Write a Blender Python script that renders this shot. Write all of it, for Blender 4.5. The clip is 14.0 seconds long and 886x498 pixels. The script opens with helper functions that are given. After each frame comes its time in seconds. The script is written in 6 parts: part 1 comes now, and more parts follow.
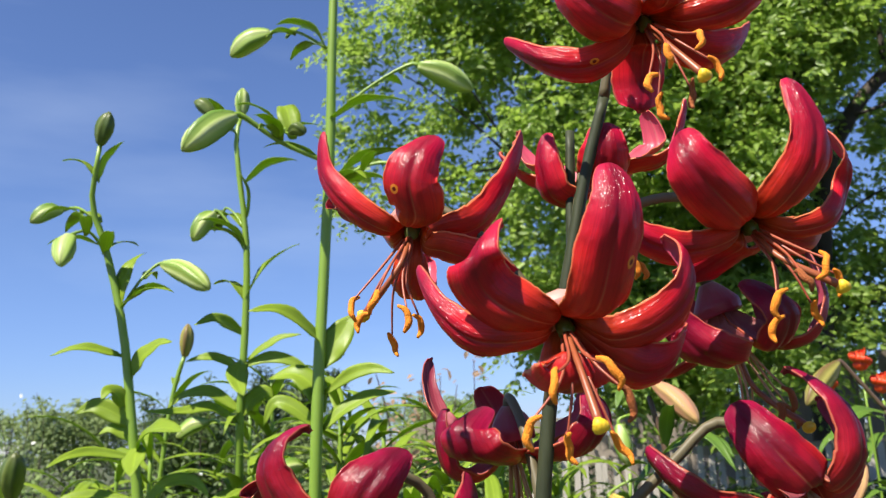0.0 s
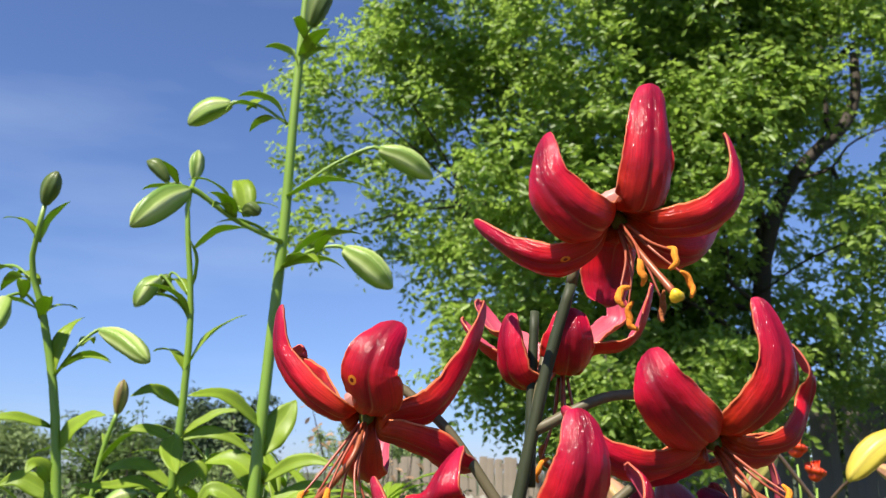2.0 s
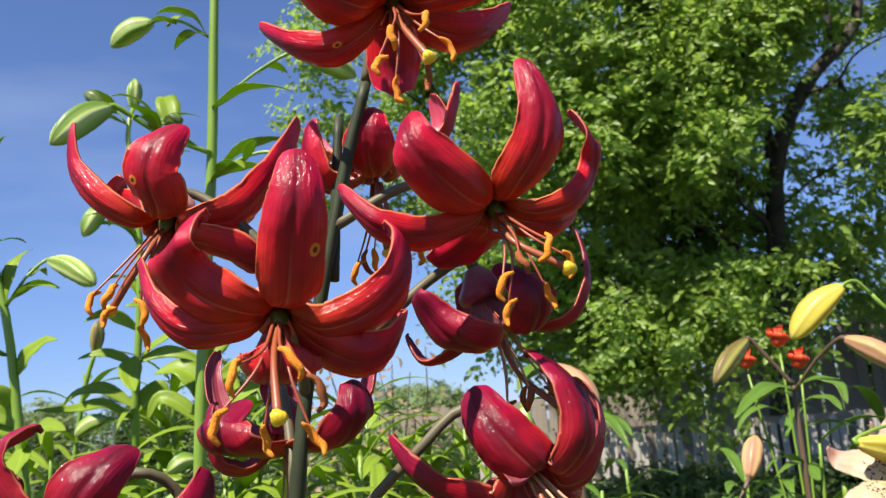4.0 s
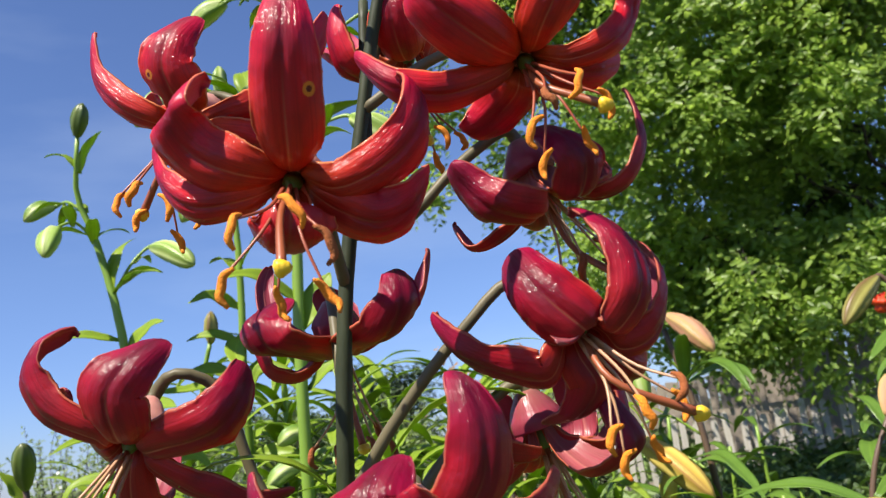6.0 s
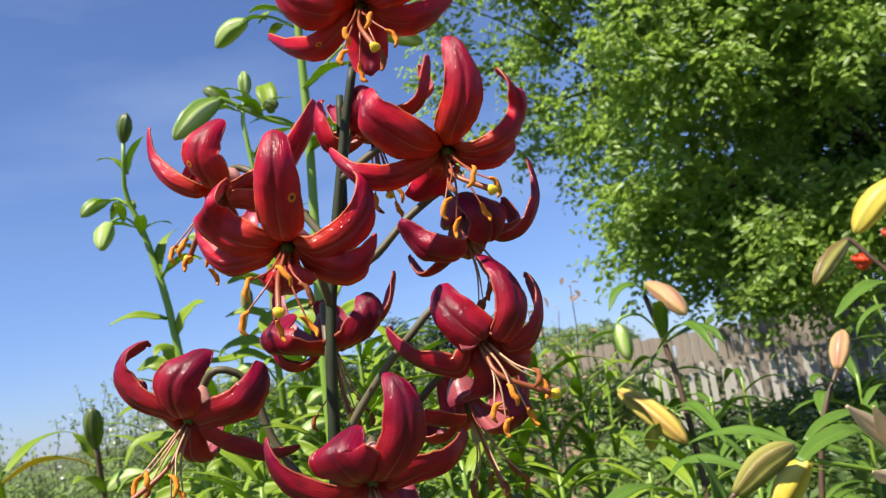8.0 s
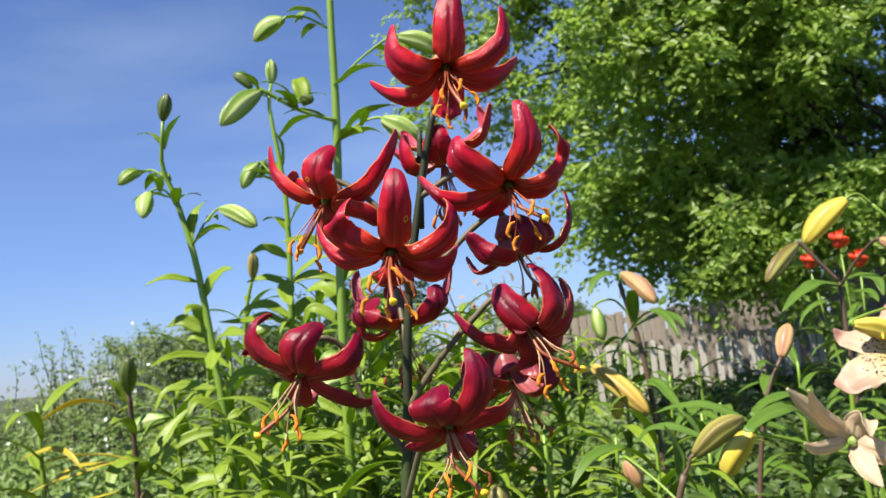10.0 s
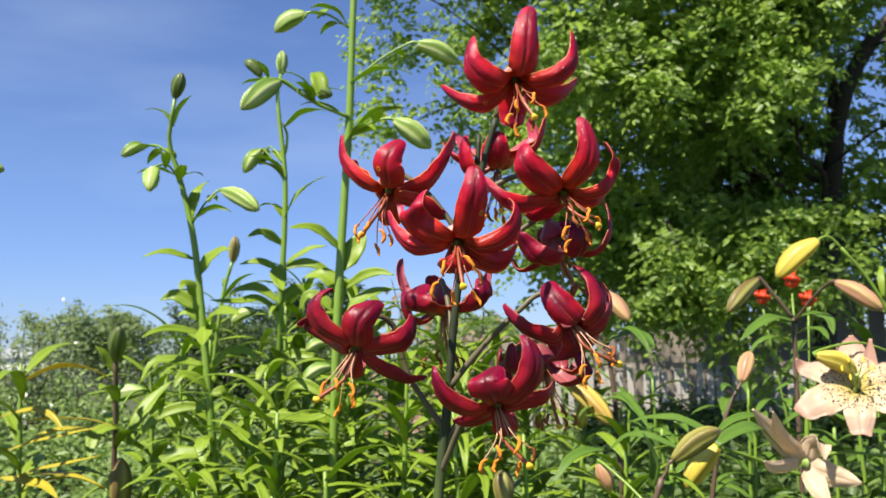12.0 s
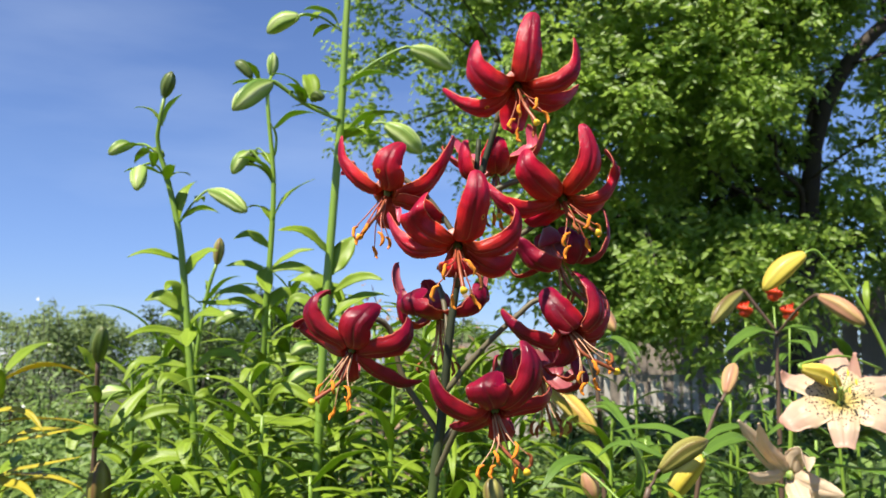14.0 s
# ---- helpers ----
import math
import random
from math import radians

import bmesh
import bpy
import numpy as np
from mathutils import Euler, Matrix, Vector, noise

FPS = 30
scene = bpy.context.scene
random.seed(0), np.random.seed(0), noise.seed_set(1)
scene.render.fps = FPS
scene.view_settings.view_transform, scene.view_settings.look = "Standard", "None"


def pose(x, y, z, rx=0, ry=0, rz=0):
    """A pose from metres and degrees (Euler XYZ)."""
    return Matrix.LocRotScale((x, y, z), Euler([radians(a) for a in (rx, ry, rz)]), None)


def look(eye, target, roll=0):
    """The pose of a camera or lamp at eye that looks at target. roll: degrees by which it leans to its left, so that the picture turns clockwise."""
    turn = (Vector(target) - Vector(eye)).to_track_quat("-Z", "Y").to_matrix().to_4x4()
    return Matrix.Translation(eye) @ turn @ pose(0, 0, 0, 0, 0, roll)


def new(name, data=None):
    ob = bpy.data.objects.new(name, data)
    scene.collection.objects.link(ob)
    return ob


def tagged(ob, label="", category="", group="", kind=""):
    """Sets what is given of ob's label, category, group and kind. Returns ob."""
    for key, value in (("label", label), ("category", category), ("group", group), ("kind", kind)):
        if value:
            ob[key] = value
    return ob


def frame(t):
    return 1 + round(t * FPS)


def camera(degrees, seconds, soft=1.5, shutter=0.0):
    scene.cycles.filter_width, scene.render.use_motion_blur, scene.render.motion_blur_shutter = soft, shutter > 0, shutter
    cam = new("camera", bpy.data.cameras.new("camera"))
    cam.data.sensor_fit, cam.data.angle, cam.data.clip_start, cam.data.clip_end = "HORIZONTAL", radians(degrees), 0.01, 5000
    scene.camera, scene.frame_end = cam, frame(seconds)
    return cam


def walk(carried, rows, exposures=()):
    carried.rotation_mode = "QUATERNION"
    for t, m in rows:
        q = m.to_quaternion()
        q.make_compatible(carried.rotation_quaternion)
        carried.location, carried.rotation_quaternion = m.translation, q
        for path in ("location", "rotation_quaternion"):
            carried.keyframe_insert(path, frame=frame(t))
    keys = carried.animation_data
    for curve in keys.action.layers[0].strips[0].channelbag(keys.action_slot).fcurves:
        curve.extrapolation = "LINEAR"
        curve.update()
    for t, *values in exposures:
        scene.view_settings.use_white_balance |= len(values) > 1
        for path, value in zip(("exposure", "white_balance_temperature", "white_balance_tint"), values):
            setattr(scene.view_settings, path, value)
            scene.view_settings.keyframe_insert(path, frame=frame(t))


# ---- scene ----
# Camera: seconds, place, yaw, pitch, roll
cam = camera(53.2, 14.0, soft=1.3)
PATH = [
    (0, -0.0560, -0.3157, 1.0310, 2.57, 12.28, -2.60),
    (0.5, -0.0760, -0.2932, 1.0339, 0.82, 12.45, -1.85),
    (1, -0.0829, -0.2841, 1.0490, -0.00, 12.91, -1.13),
    (1.5, -0.0763, -0.3014, 1.0809, -0.63, 13.37, -0.54),
    (2, -0.0615, -0.3196, 1.1068, -0.98, 14.15, 0.21),
    (2.5, -0.0269, -0.3178, 1.0855, -0.57, 13.82, -0.83),
    (3, 0.0194, -0.3098, 1.0611, -0.08, 13.03, -2.69),
    (3.5, 0.0622, -0.3187, 1.0598, -0.28, 12.31, -3.83),
    (4, 0.0455, -0.3048, 1.0267, 0.48, 11.32, -4.49),
    (4.2, 0.0500, -0.2975, 1.0140, 1.00, 10.98, -4.57),
    (6.3, 0.0726, -0.2605, 0.9746, 10.98, 12.34, -9.04),
    (6.5, 0.0709, -0.2701, 0.9851, 12.83, 12.55, -9.47),
    (7, 0.0746, -0.2870, 0.9813, 14.70, 13.45, -8.26),
    (7.5, 0.1243, -0.3454, 0.9743, 13.04, 11.93, -8.08),
    (8, 0.1544, -0.4214, 0.9806, 11.03, 9.16, -9.07),
    (8.5, 0.1705, -0.5238, 0.9930, 10.72, 8.06, -8.75),
    (8.7, 0.1639, -0.5433, 0.9878, 10.50, 7.83, -8.41),
    (10.8, 0.0734, -0.6524, 1.0173, 7.67, 6.27, -4.62),
    (11, 0.0599, -0.6661, 1.0253, 7.51, 6.82, -4.08),
    (11.5, 0.0355, -0.6928, 1.0091, 5.96, 7.50, -2.27),
    (12, 0.0180, -0.6870, 0.9791, 4.25, 6.99, -1.02),
    (12.5, 0.0154, -0.6873, 0.9726, 2.73, 6.93, -0.46),
    (13, 0.0254, -0.6851, 0.9725, 1.41, 6.96, -0.39),
    (13.5, 0.0154, -0.6840, 0.9787, 1.36, 7.34, -0.22),
    (14, 0.0000, -0.6841, 0.9760, 2.84, 7.50, -0.00),
]
walk(cam, [(t, pose(x, y, z, 90 + pitch, 0, yaw) @ pose(0, 0, 0, 0, 0, roll)) for t, x, y, z, yaw, pitch, roll in PATH],
     exposures=[(0.0, 1.05), (14.0, 1.05)])
cam.data.dof.use_dof = True
cam.data.dof.focus_distance, cam.data.dof.aperture_fstop = 0.46, 26
# ---- light ----
SUN_EL, SUN_AZ = radians(56), radians(219)
world = bpy.data.worlds.new("sky")
scene.world = world
world.use_nodes = True
wn = world.node_tree.nodes
sky = wn.new("ShaderNodeTexSky")
sky.sky_type, sky.sun_disc = "NISHITA", False
sky.sun_elevation, sky.sun_rotation = SUN_EL, SUN_AZ
sky.altitude, sky.air_density, sky.dust_density, sky.ozone_density = 200, 1.0, 0.15, 5.0
wn["Background"].inputs["Strength"].default_value = 0.068
haze = wn.new("ShaderNodeMix")
haze.data_type, haze.blend_type = "RGBA", "MULTIPLY"
haze.inputs[0].default_value = 1.0
haze.inputs[7].default_value = (0.87, 0.88, 1.08, 1)
world.node_tree.links.new(sky.outputs[0], haze.inputs[6])
spots = wn.new("ShaderNodeTexCoord")
height = wn.new("ShaderNodeSeparateXYZ")
low_sky = wn.new("ShaderNodeMapRange")
for k, v in ((1, 0.0), (2, 0.22), (3, 1.0), (4, 0.0)):
    low_sky.inputs[k].default_value = v
deep = wn.new("ShaderNodeMix")
deep.data_type, deep.blend_type = "RGBA", "MULTIPLY"
deep.inputs[7].default_value = (0.68, 0.78, 0.97, 1)
drawn = wn.new("ShaderNodeMapping")
drawn.inputs["Scale"].default_value = (1.6, 1.6, 7.0)
drawn.inputs["Rotation"].default_value = (0.25, 0.1, 0.0)
wisp = wn.new("ShaderNodeTexNoise")
wisp.inputs["Scale"].default_value, wisp.inputs["Detail"].default_value = 1.5, 6.0
band = wn.new("ShaderNodeMapRange")
for k, v in ((1, 0.50), (2, 0.80), (3, 0.0), (4, 0.12)):
    band.inputs[k].default_value = v
cloud = wn.new("ShaderNodeMix")
cloud.data_type = "RGBA"
cloud.inputs[7].default_value = (7.5, 8.6, 10.0, 1)
for a, b in ((spots.outputs["Generated"], drawn.inputs[0]), (drawn.outputs[0], wisp.inputs["Vector"]), (wisp.outputs[0], band.inputs[0]),
             (band.outputs[0], cloud.inputs[0]), (spots.outputs["Generated"], height.inputs[0]), (height.outputs[2], low_sky.inputs[0]),
             (low_sky.outputs[0], deep.inputs[0]), (haze.outputs[2], deep.inputs[6]), (deep.outputs[2], cloud.inputs[6]), (cloud.outputs[2], wn["Background"].inputs["Color"])):
    world.node_tree.links.new(a, b)
sun_data = bpy.data.lights.new("sun", "SUN")
sun_data.energy, sun_data.angle, sun_data.color = 5.0, radians(0.55), (1.0, 0.928, 0.82)
sun = new("sun", sun_data)
to_sun = Vector((math.sin(SUN_AZ) * math.cos(SUN_EL), math.cos(SUN_AZ) * math.cos(SUN_EL), math.sin(SUN_EL)))
sun.matrix_world = look(to_sun * 30, (0, 0, 0))


# ---- materials ----
class Nodes:
    """Builds a node material step by step."""

    def __init__(self, name):
        self.mat = bpy.data.materials.new(name)
        self.mat.use_nodes = True
        self.tree = self.mat.node_tree
        self.tree.nodes.clear()

    def add(self, kind, ins=None):
        n = self.tree.nodes.new("ShaderNode" + kind)
        return self.feed(n, ins)

    def feed(self, n, ins):
        for k, v in (ins or {}).items():
            if hasattr(v, "node"):
                self.tree.links.new(v, n.inputs[k])
            else:
                n.inputs[k].default_value = v
        return n

    def math(self, op, a, b=0.0, clamp=False):
        n = self.tree.nodes.new("ShaderNodeMath")
        n.operation, n.use_clamp = op, clamp
        return self.feed(n, {0: a, 1: b}).outputs[0]

    def mix(self, fac, a, b, blend="MIX"):
        n = self.add("Mix")
        n.data_type, n.blend_type, n.clamp_factor = "RGBA", blend, True
        for k, v in ((0, fac), (6, a), (7, b)):
            if hasattr(v, "node"):
                self.tree.links.new(v, n.inputs[k])
            else:
                n.inputs[k].default_value = (*v, 1) if isinstance(v, tuple) and len(v) == 3 else v
        return n.outputs[2]

    def ramp(self, fac, stops):
        n = self.add("ValToRGB", {0: fac})
        e = n.color_ramp.elements
        while len(e) < len(stops):
            e.new(0.5)
        for el, (p, c) in zip(e, stops):
            el.position, el.color = p, (*c, 1)
        return n.outputs[0]

    def noise(self, vec, scale, detail=3.0):
        ins = {"Scale": scale, "Detail": detail}
        if vec is not None:
            ins["Vector"] = vec
        return self.add("TexNoise", ins).outputs[0]

    def own(self, name):
        n = self.add("Attribute")
        n.attribute_type, n.attribute_name = "OBJECT", name
        return n.outputs["Fac"]

    def coords(self, which="Object"):
        return self.add("TexCoord").outputs[which]

    def stretch(self, vec, sx, sy, sz):
        return self.add("Mapping", {"Vector": vec, "Scale": (sx, sy, sz)}).outputs[0]

    def bump(self, height, strength, distance=0.001):
        return self.add("Bump", {"Height": height, "Strength": strength, "Distance": distance}).outputs[0]

    def finish(self, color, rough=0.5, normal=None, sheer=0.0, coat=0.0, spec=0.5, glow=None, coat_normal=None):
        ins = {"Base Color": color if hasattr(color, "node") else (*color, 1), "Roughness": rough, "Coat Weight": coat,
               "Coat Roughness": 0.17, "Specular IOR Level": spec}
        if normal is not None:
            ins["Normal"] = normal
            ins["Coat Normal"] = coat_normal or normal
        sh = self.add("BsdfPrincipled", ins).outputs[0]
        if sheer:
            t = self.add("BsdfTranslucent", {"Color": (glow if hasattr(glow, "node") else (*glow, 1)) if glow is not None else ins["Base Color"]})
            sh = self.add("MixShader", {0: sheer, 1: sh, 2: t.outputs[0]}).outputs[0]
        out = self.add("OutputMaterial")
        self.tree.links.new(sh, out.inputs[0])
        return self.mat


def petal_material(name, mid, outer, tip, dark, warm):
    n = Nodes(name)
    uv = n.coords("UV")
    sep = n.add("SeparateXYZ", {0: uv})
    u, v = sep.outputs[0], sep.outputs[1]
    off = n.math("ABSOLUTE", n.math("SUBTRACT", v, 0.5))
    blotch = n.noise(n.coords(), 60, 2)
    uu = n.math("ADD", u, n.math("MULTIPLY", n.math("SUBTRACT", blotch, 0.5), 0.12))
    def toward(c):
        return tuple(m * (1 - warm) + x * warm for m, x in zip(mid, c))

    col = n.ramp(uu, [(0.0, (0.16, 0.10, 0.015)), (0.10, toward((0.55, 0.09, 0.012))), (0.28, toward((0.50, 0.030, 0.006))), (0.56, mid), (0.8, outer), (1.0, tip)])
    flank = n.math("MULTIPLY", n.math("SUBTRACT", off, 0.24, True), 3.6, True)
    col = n.mix(n.math("MULTIPLY", flank, n.math("SUBTRACT", 0.95, n.math("MULTIPLY", u, 1.25), True)), col, toward((0.66, 0.065, 0.012)))
    veins = n.noise(n.stretch(uv, 1.3, 40, 1), 1.0, 3)
    col = n.mix(n.math("MULTIPLY", n.math("SUBTRACT", veins, 0.48, True), 2.0, True), col, dark)
    col = n.mix(n.math("MULTIPLY", n.math("SUBTRACT", 0.42, veins, True), 0.8, True), col, tip)
    core = n.math("MULTIPLY", n.math("SUBTRACT", 0.33, off, True), 2.1, True)
    col = n.mix(n.math("MULTIPLY", core, n.math("MULTIPLY", u, 1.5, True)), col, dark)
    mottle = n.noise(n.coords(), 85, 4)
    col = n.mix(n.math("MULTIPLY", n.math("SUBTRACT", mottle, 0.46, True), 2.0, True), col, dark)
    rib = n.math("MULTIPLY", n.math("SUBTRACT", 0.022, off, True), 28, True)
    rib = n.math("MULTIPLY", rib, n.math("MULTIPLY", n.math("SUBTRACT", 0.60, u, True), 3.0, True))
    col = n.mix(n.math("MULTIPLY", rib, 0.85), col, (0.68, 0.24, 0.13))
    ragged = n.math("MULTIPLY", n.math("SUBTRACT", n.noise(n.coords(), 500, 2), 0.5), 0.03)
    edge = n.math("MULTIPLY", n.math("SUBTRACT", n.math("ADD", off, ragged), 0.474, True), 50, True)
    col = n.mix(n.math("MULTIPLY", edge, n.math("SUBTRACT", 0.75, n.math("MULTIPLY", u, 0.30))), col, (0.36 + 0.34 * warm, 0.10 + 0.18 * warm, 0.06 + 0.05 * warm))
    dots = n.add("TexVoronoi", {"Vector": n.stretch(uv, 34, 13, 1), "Scale": 1.0}).outputs["Distance"]
    dots = n.math("MULTIPLY", n.math("LESS_THAN", dots, 0.16), n.math("LESS_THAN", n.math("ABSOLUTE", n.math("SUBTRACT", uu, 0.22)), 0.10))
    col = n.mix(n.math("MULTIPLY", dots, 0.55), col, (0.08, 0.004, 0.01))
    su = n.own("spot_u")
    sv = n.own("spot_v")
    du = n.math("MULTIPLY", n.math("SUBTRACT", u, su), 3.4)
    dv = n.math("SUBTRACT", v, sv)
    d = n.math("SQRT", n.math("ADD", n.math("MULTIPLY", du, du), n.math("MULTIPLY", dv, dv)))
    col = n.mix(n.math("MULTIPLY", n.math("LESS_THAN", d, 0.075), n.math("GREATER_THAN", su, 0.05)), col, (0.72, 0.22, 0.02))
    col = n.mix(n.math("MULTIPLY", n.math("LESS_THAN", d, 0.034), n.math("GREATER_THAN", su, 0.05)), col, (0.10, 0.006, 0.006))
    ridges = n.noise(n.stretch(uv, 2.4, 20, 1), 1.0, 3)
    pebble = n.noise(n.stretch(uv, 26.0, 13, 1), 1.0, 3)
    folds = n.noise(n.stretch(uv, 4.0, 6, 1), 1.0, 2)
    wrinkle = n.math("ADD", n.math("MULTIPLY", folds, 0.5), n.math("MULTIPLY", ridges, 0.16))
    nor = n.bump(n.math("ADD", wrinkle, n.math("MULTIPLY", pebble, 0.25)), 0.6, 0.0012)
    gleam = n.bump(n.math("ADD", n.math("ADD", wrinkle, n.math("MULTIPLY", folds, 0.35)), n.math("MULTIPLY", pebble, n.math("ADD", 0.22, n.math("MULTIPLY", u, 0.42)))), 0.9, 0.0026)
    rough = n.math("ADD", 0.40, n.math("MULTIPLY", n.noise(n.coords(), 190, 3), 0.22))
    return n.finish(col, rough, nor, 0.22, 0.42, 0.16, n.mix(u, (0.74, 0.045, 0.012), (0.60, 0.006, 0.04)), gleam)


def petal_back_material(name, dim):
    n = Nodes(name)
    uv = n.coords("UV")
    sep = n.add("SeparateXYZ", {0: uv})
    u, v = sep.outputs[0], sep.outputs[1]
    off = n.math("ABSOLUTE", n.math("SUBTRACT", v, 0.5))
    col = n.ramp(u, [(p, tuple(dim * x for x in c)) for p, c in ((0.0, (0.58, 0.26, 0.20)), (0.25, (0.60, 0.17, 0.17)), (0.6, (0.56, 0.09, 0.13)), (1.0, (0.52, 0.06, 0.12)))])
    veins = n.noise(n.stretch(uv, 2.0, 26, 1), 1.0, 2)
    col = n.mix(n.math("MULTIPLY", n.math("SUBTRACT", veins, 0.42, True), 1.5, True), col, (0.36, 0.03, 0.07))
    col = n.mix(n.math("MULTIPLY", n.math("SUBTRACT", 0.05, off, True), 9, True), col, (0.50, 0.20, 0.16))
    nor = n.bump(veins, 0.4, 0.001)
    return n.finish(col, 0.36, nor, 0.20, 0.05, 0.35, (0.5, 0.02, 0.03))


def pale_petal_material():
    n = Nodes("pale_spotted_petal")
    uv = n.coords("UV")
    sep = n.add("SeparateXYZ", {0: uv})
    u, v = sep.outputs[0], sep.outputs[1]
    off = n.math("ABSOLUTE", n.math("SUBTRACT", v, 0.5))
    col = n.ramp(u, [(0.0, (0.42, 0.40, 0.05)), (0.20, (0.58, 0.47, 0.10)), (0.42, (0.64, 0.51, 0.29)), (0.70, (0.62, 0.43, 0.30)), (1.0, (0.55, 0.27, 0.20))])
    tint = n.noise(n.stretch(uv, 2, 9, 1), 1.0, 3)
    col = n.mix(n.math("MULTIPLY", tint, 0.3), col, (0.66, 0.50, 0.38))
    vor = n.add("TexVoronoi", {"Vector": n.stretch(uv, 36, 13, 1), "Scale": 1.0, "Randomness": 0.9}).outputs["Distance"]
    zone = n.math("MULTIPLY", n.math("LESS_THAN", n.math("ABSOLUTE", n.math("SUBTRACT", n.math("ADD", u, n.math("MULTIPLY", off, 0.25)), 0.42)), 0.16), n.math("LESS_THAN", off, 0.40))
    col = n.mix(n.math("MULTIPLY", n.math("LESS_THAN", vor, 0.36), zone), col, (0.06, 0.012, 0.012))
    nor = n.bump(n.noise(n.stretch(uv, 3, 20, 1), 1.0, 2), 0.4, 0.001)
    return n.finish(col, 0.45, nor, 0.36, 0.0, 0.4)


def leaf_material(name, dark, light, rough=0.38, sheer=0.32, vein=True, glow=None, grain=30.0):
    n = Nodes(name)
    rnd = n.add("ObjectInfo").outputs["Random"]
    obj = n.coords()
    col = n.mix(n.noise(obj, grain, 3), dark, light)
    col = n.mix(n.math("MULTIPLY", rnd, 0.5), col, tuple(0.55 * a + 0.45 * b for a, b in zip(dark, light)))
    nor = None
    if vein:
        uv = n.coords("UV")
        v = n.add("SeparateXYZ", {0: uv}).outputs[1]
        off = n.math("ABSOLUTE", n.math("SUBTRACT", v, 0.5))
        lines = n.noise(n.stretch(uv, 1.2, 30, 1), 1.0, 2)
        col = n.mix(n.math("MULTIPLY", lines, 0.35), col, tuple(1.5 * c for c in light))
        col = n.mix(n.math("MULTIPLY", n.math("SUBTRACT", 0.03, off, True), 20, True), col, tuple(1.5 * c for c in light))
        nor = n.bump(lines, 0.35, 0.0008)
    return n.finish(col, rough, nor, sheer, 0.0, 0.36, glow)


def island_leaf_material(name, dark, light, rough=0.5, sheer=0.3, odd=None):
    n = Nodes(name)
    rnd = n.add("NewGeometry").outputs["Random Per Island"]
    col = n.mix(rnd, dark, light)
    col = n.mix(n.math("MULTIPLY", n.noise(n.coords(), 1.2, 2), 0.5), col, tuple(0.6 * c for c in light))
    if odd:
        col = n.mix(n.math("GREATER_THAN", rnd, 0.93), col, odd)
    return n.finish(col, rough, None, sheer, 0.0, 0.4, tuple(1.6 * c for c in light))


def plain_material(name, a, b, rough=0.5, scale=120.0, bump=0.3, sheer=0.0, stretch=(1, 1, 1), spec=0.5):
    n = Nodes(name)
    vec = n.stretch(n.coords(), *stretch)
    t = n.noise(vec, scale, 4)
    s = n.noise(n.coords(), scale * 0.13, 2)
    col = n.mix(n.math("MULTIPLY", n.math("ADD", t, s), 0.5), a, b)
    return n.finish(col, rough, n.bump(t, bump, 0.001), sheer, 0.0, spec)


def bud_material(name, groove, body, ridge, tip):
    n = Nodes(name)
    uv = n.coords("UV")
    sep = n.add("SeparateXYZ", {0: uv})
    u, v = sep.outputs[0], sep.outputs[1]
    lobes = n.math("ABSOLUTE", n.math("SINE", n.math("MULTIPLY", n.math("ADD", v, n.math("MULTIPLY", n.noise(n.coords(), 90, 2), 0.03)), math.pi * 3)))
    col = n.mix(n.math("MULTIPLY", lobes, 1.25, True), groove, body)
    col = n.mix(n.math("MULTIPLY", n.math("SUBTRACT", lobes, 0.75, True), 3.2, True), col, ridge)
    col = n.mix(n.math("MULTIPLY", n.math("SUBTRACT", u, 0.78, True), 2.6, True), col, tip)
    rnd = n.add("ObjectInfo").outputs["Random"]
    col = n.mix(n.math("MULTIPLY", rnd, 0.3), col, body)
    grain = n.noise(n.stretch(uv, 2, 40, 1), 1.0, 3)
    col = n.mix(n.math("MULTIPLY", grain, 0.3), col, groove)
    return n.finish(col, 0.42, n.bump(grain, 0.35, 0.0008), 0.12, 0.0, 0.4)


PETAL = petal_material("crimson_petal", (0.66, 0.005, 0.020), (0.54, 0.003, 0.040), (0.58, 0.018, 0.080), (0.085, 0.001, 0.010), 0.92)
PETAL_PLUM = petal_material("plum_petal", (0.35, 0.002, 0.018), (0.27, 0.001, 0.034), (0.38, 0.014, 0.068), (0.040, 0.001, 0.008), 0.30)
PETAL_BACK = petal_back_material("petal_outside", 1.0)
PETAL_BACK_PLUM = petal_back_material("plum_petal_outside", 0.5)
PALE = pale_petal_material()
FADED = plain_material("faded_cream_petal", (0.70, 0.50, 0.32), (0.86, 0.74, 0.54), 0.5, 110, 0.3, 0.48)
FLOWER_BASE = plain_material("pink_flower_base", (0.56, 0.18, 0.16), (0.72, 0.40, 0.33), 0.4, 160, 0.2, 0.2)
THROAT = plain_material("green_throat", (0.05, 0.09, 0.01), (0.12, 0.14, 0.02), 0.5, 300, 0.2, 0.1)
FILAMENT = plain_material("red_filament", (0.27, 0.04, 0.02), (0.42, 0.12, 0.06), 0.4, 200, 0.1, 0.15)
FILAMENT_PALE = plain_material("tan_filament", (0.42, 0.19, 0.10), (0.55, 0.33, 0.18), 0.4, 200, 0.1, 0.15)
STYLE = plain_material("style_rust", (0.24, 0.05, 0.02), (0.36, 0.11, 0.04), 0.4, 200, 0.1, 0.1)
ANTHER = plain_material("orange_pollen", (0.60, 0.14, 0.005), (0.85, 0.30, 0.01), 0.85, 1500, 0.8)
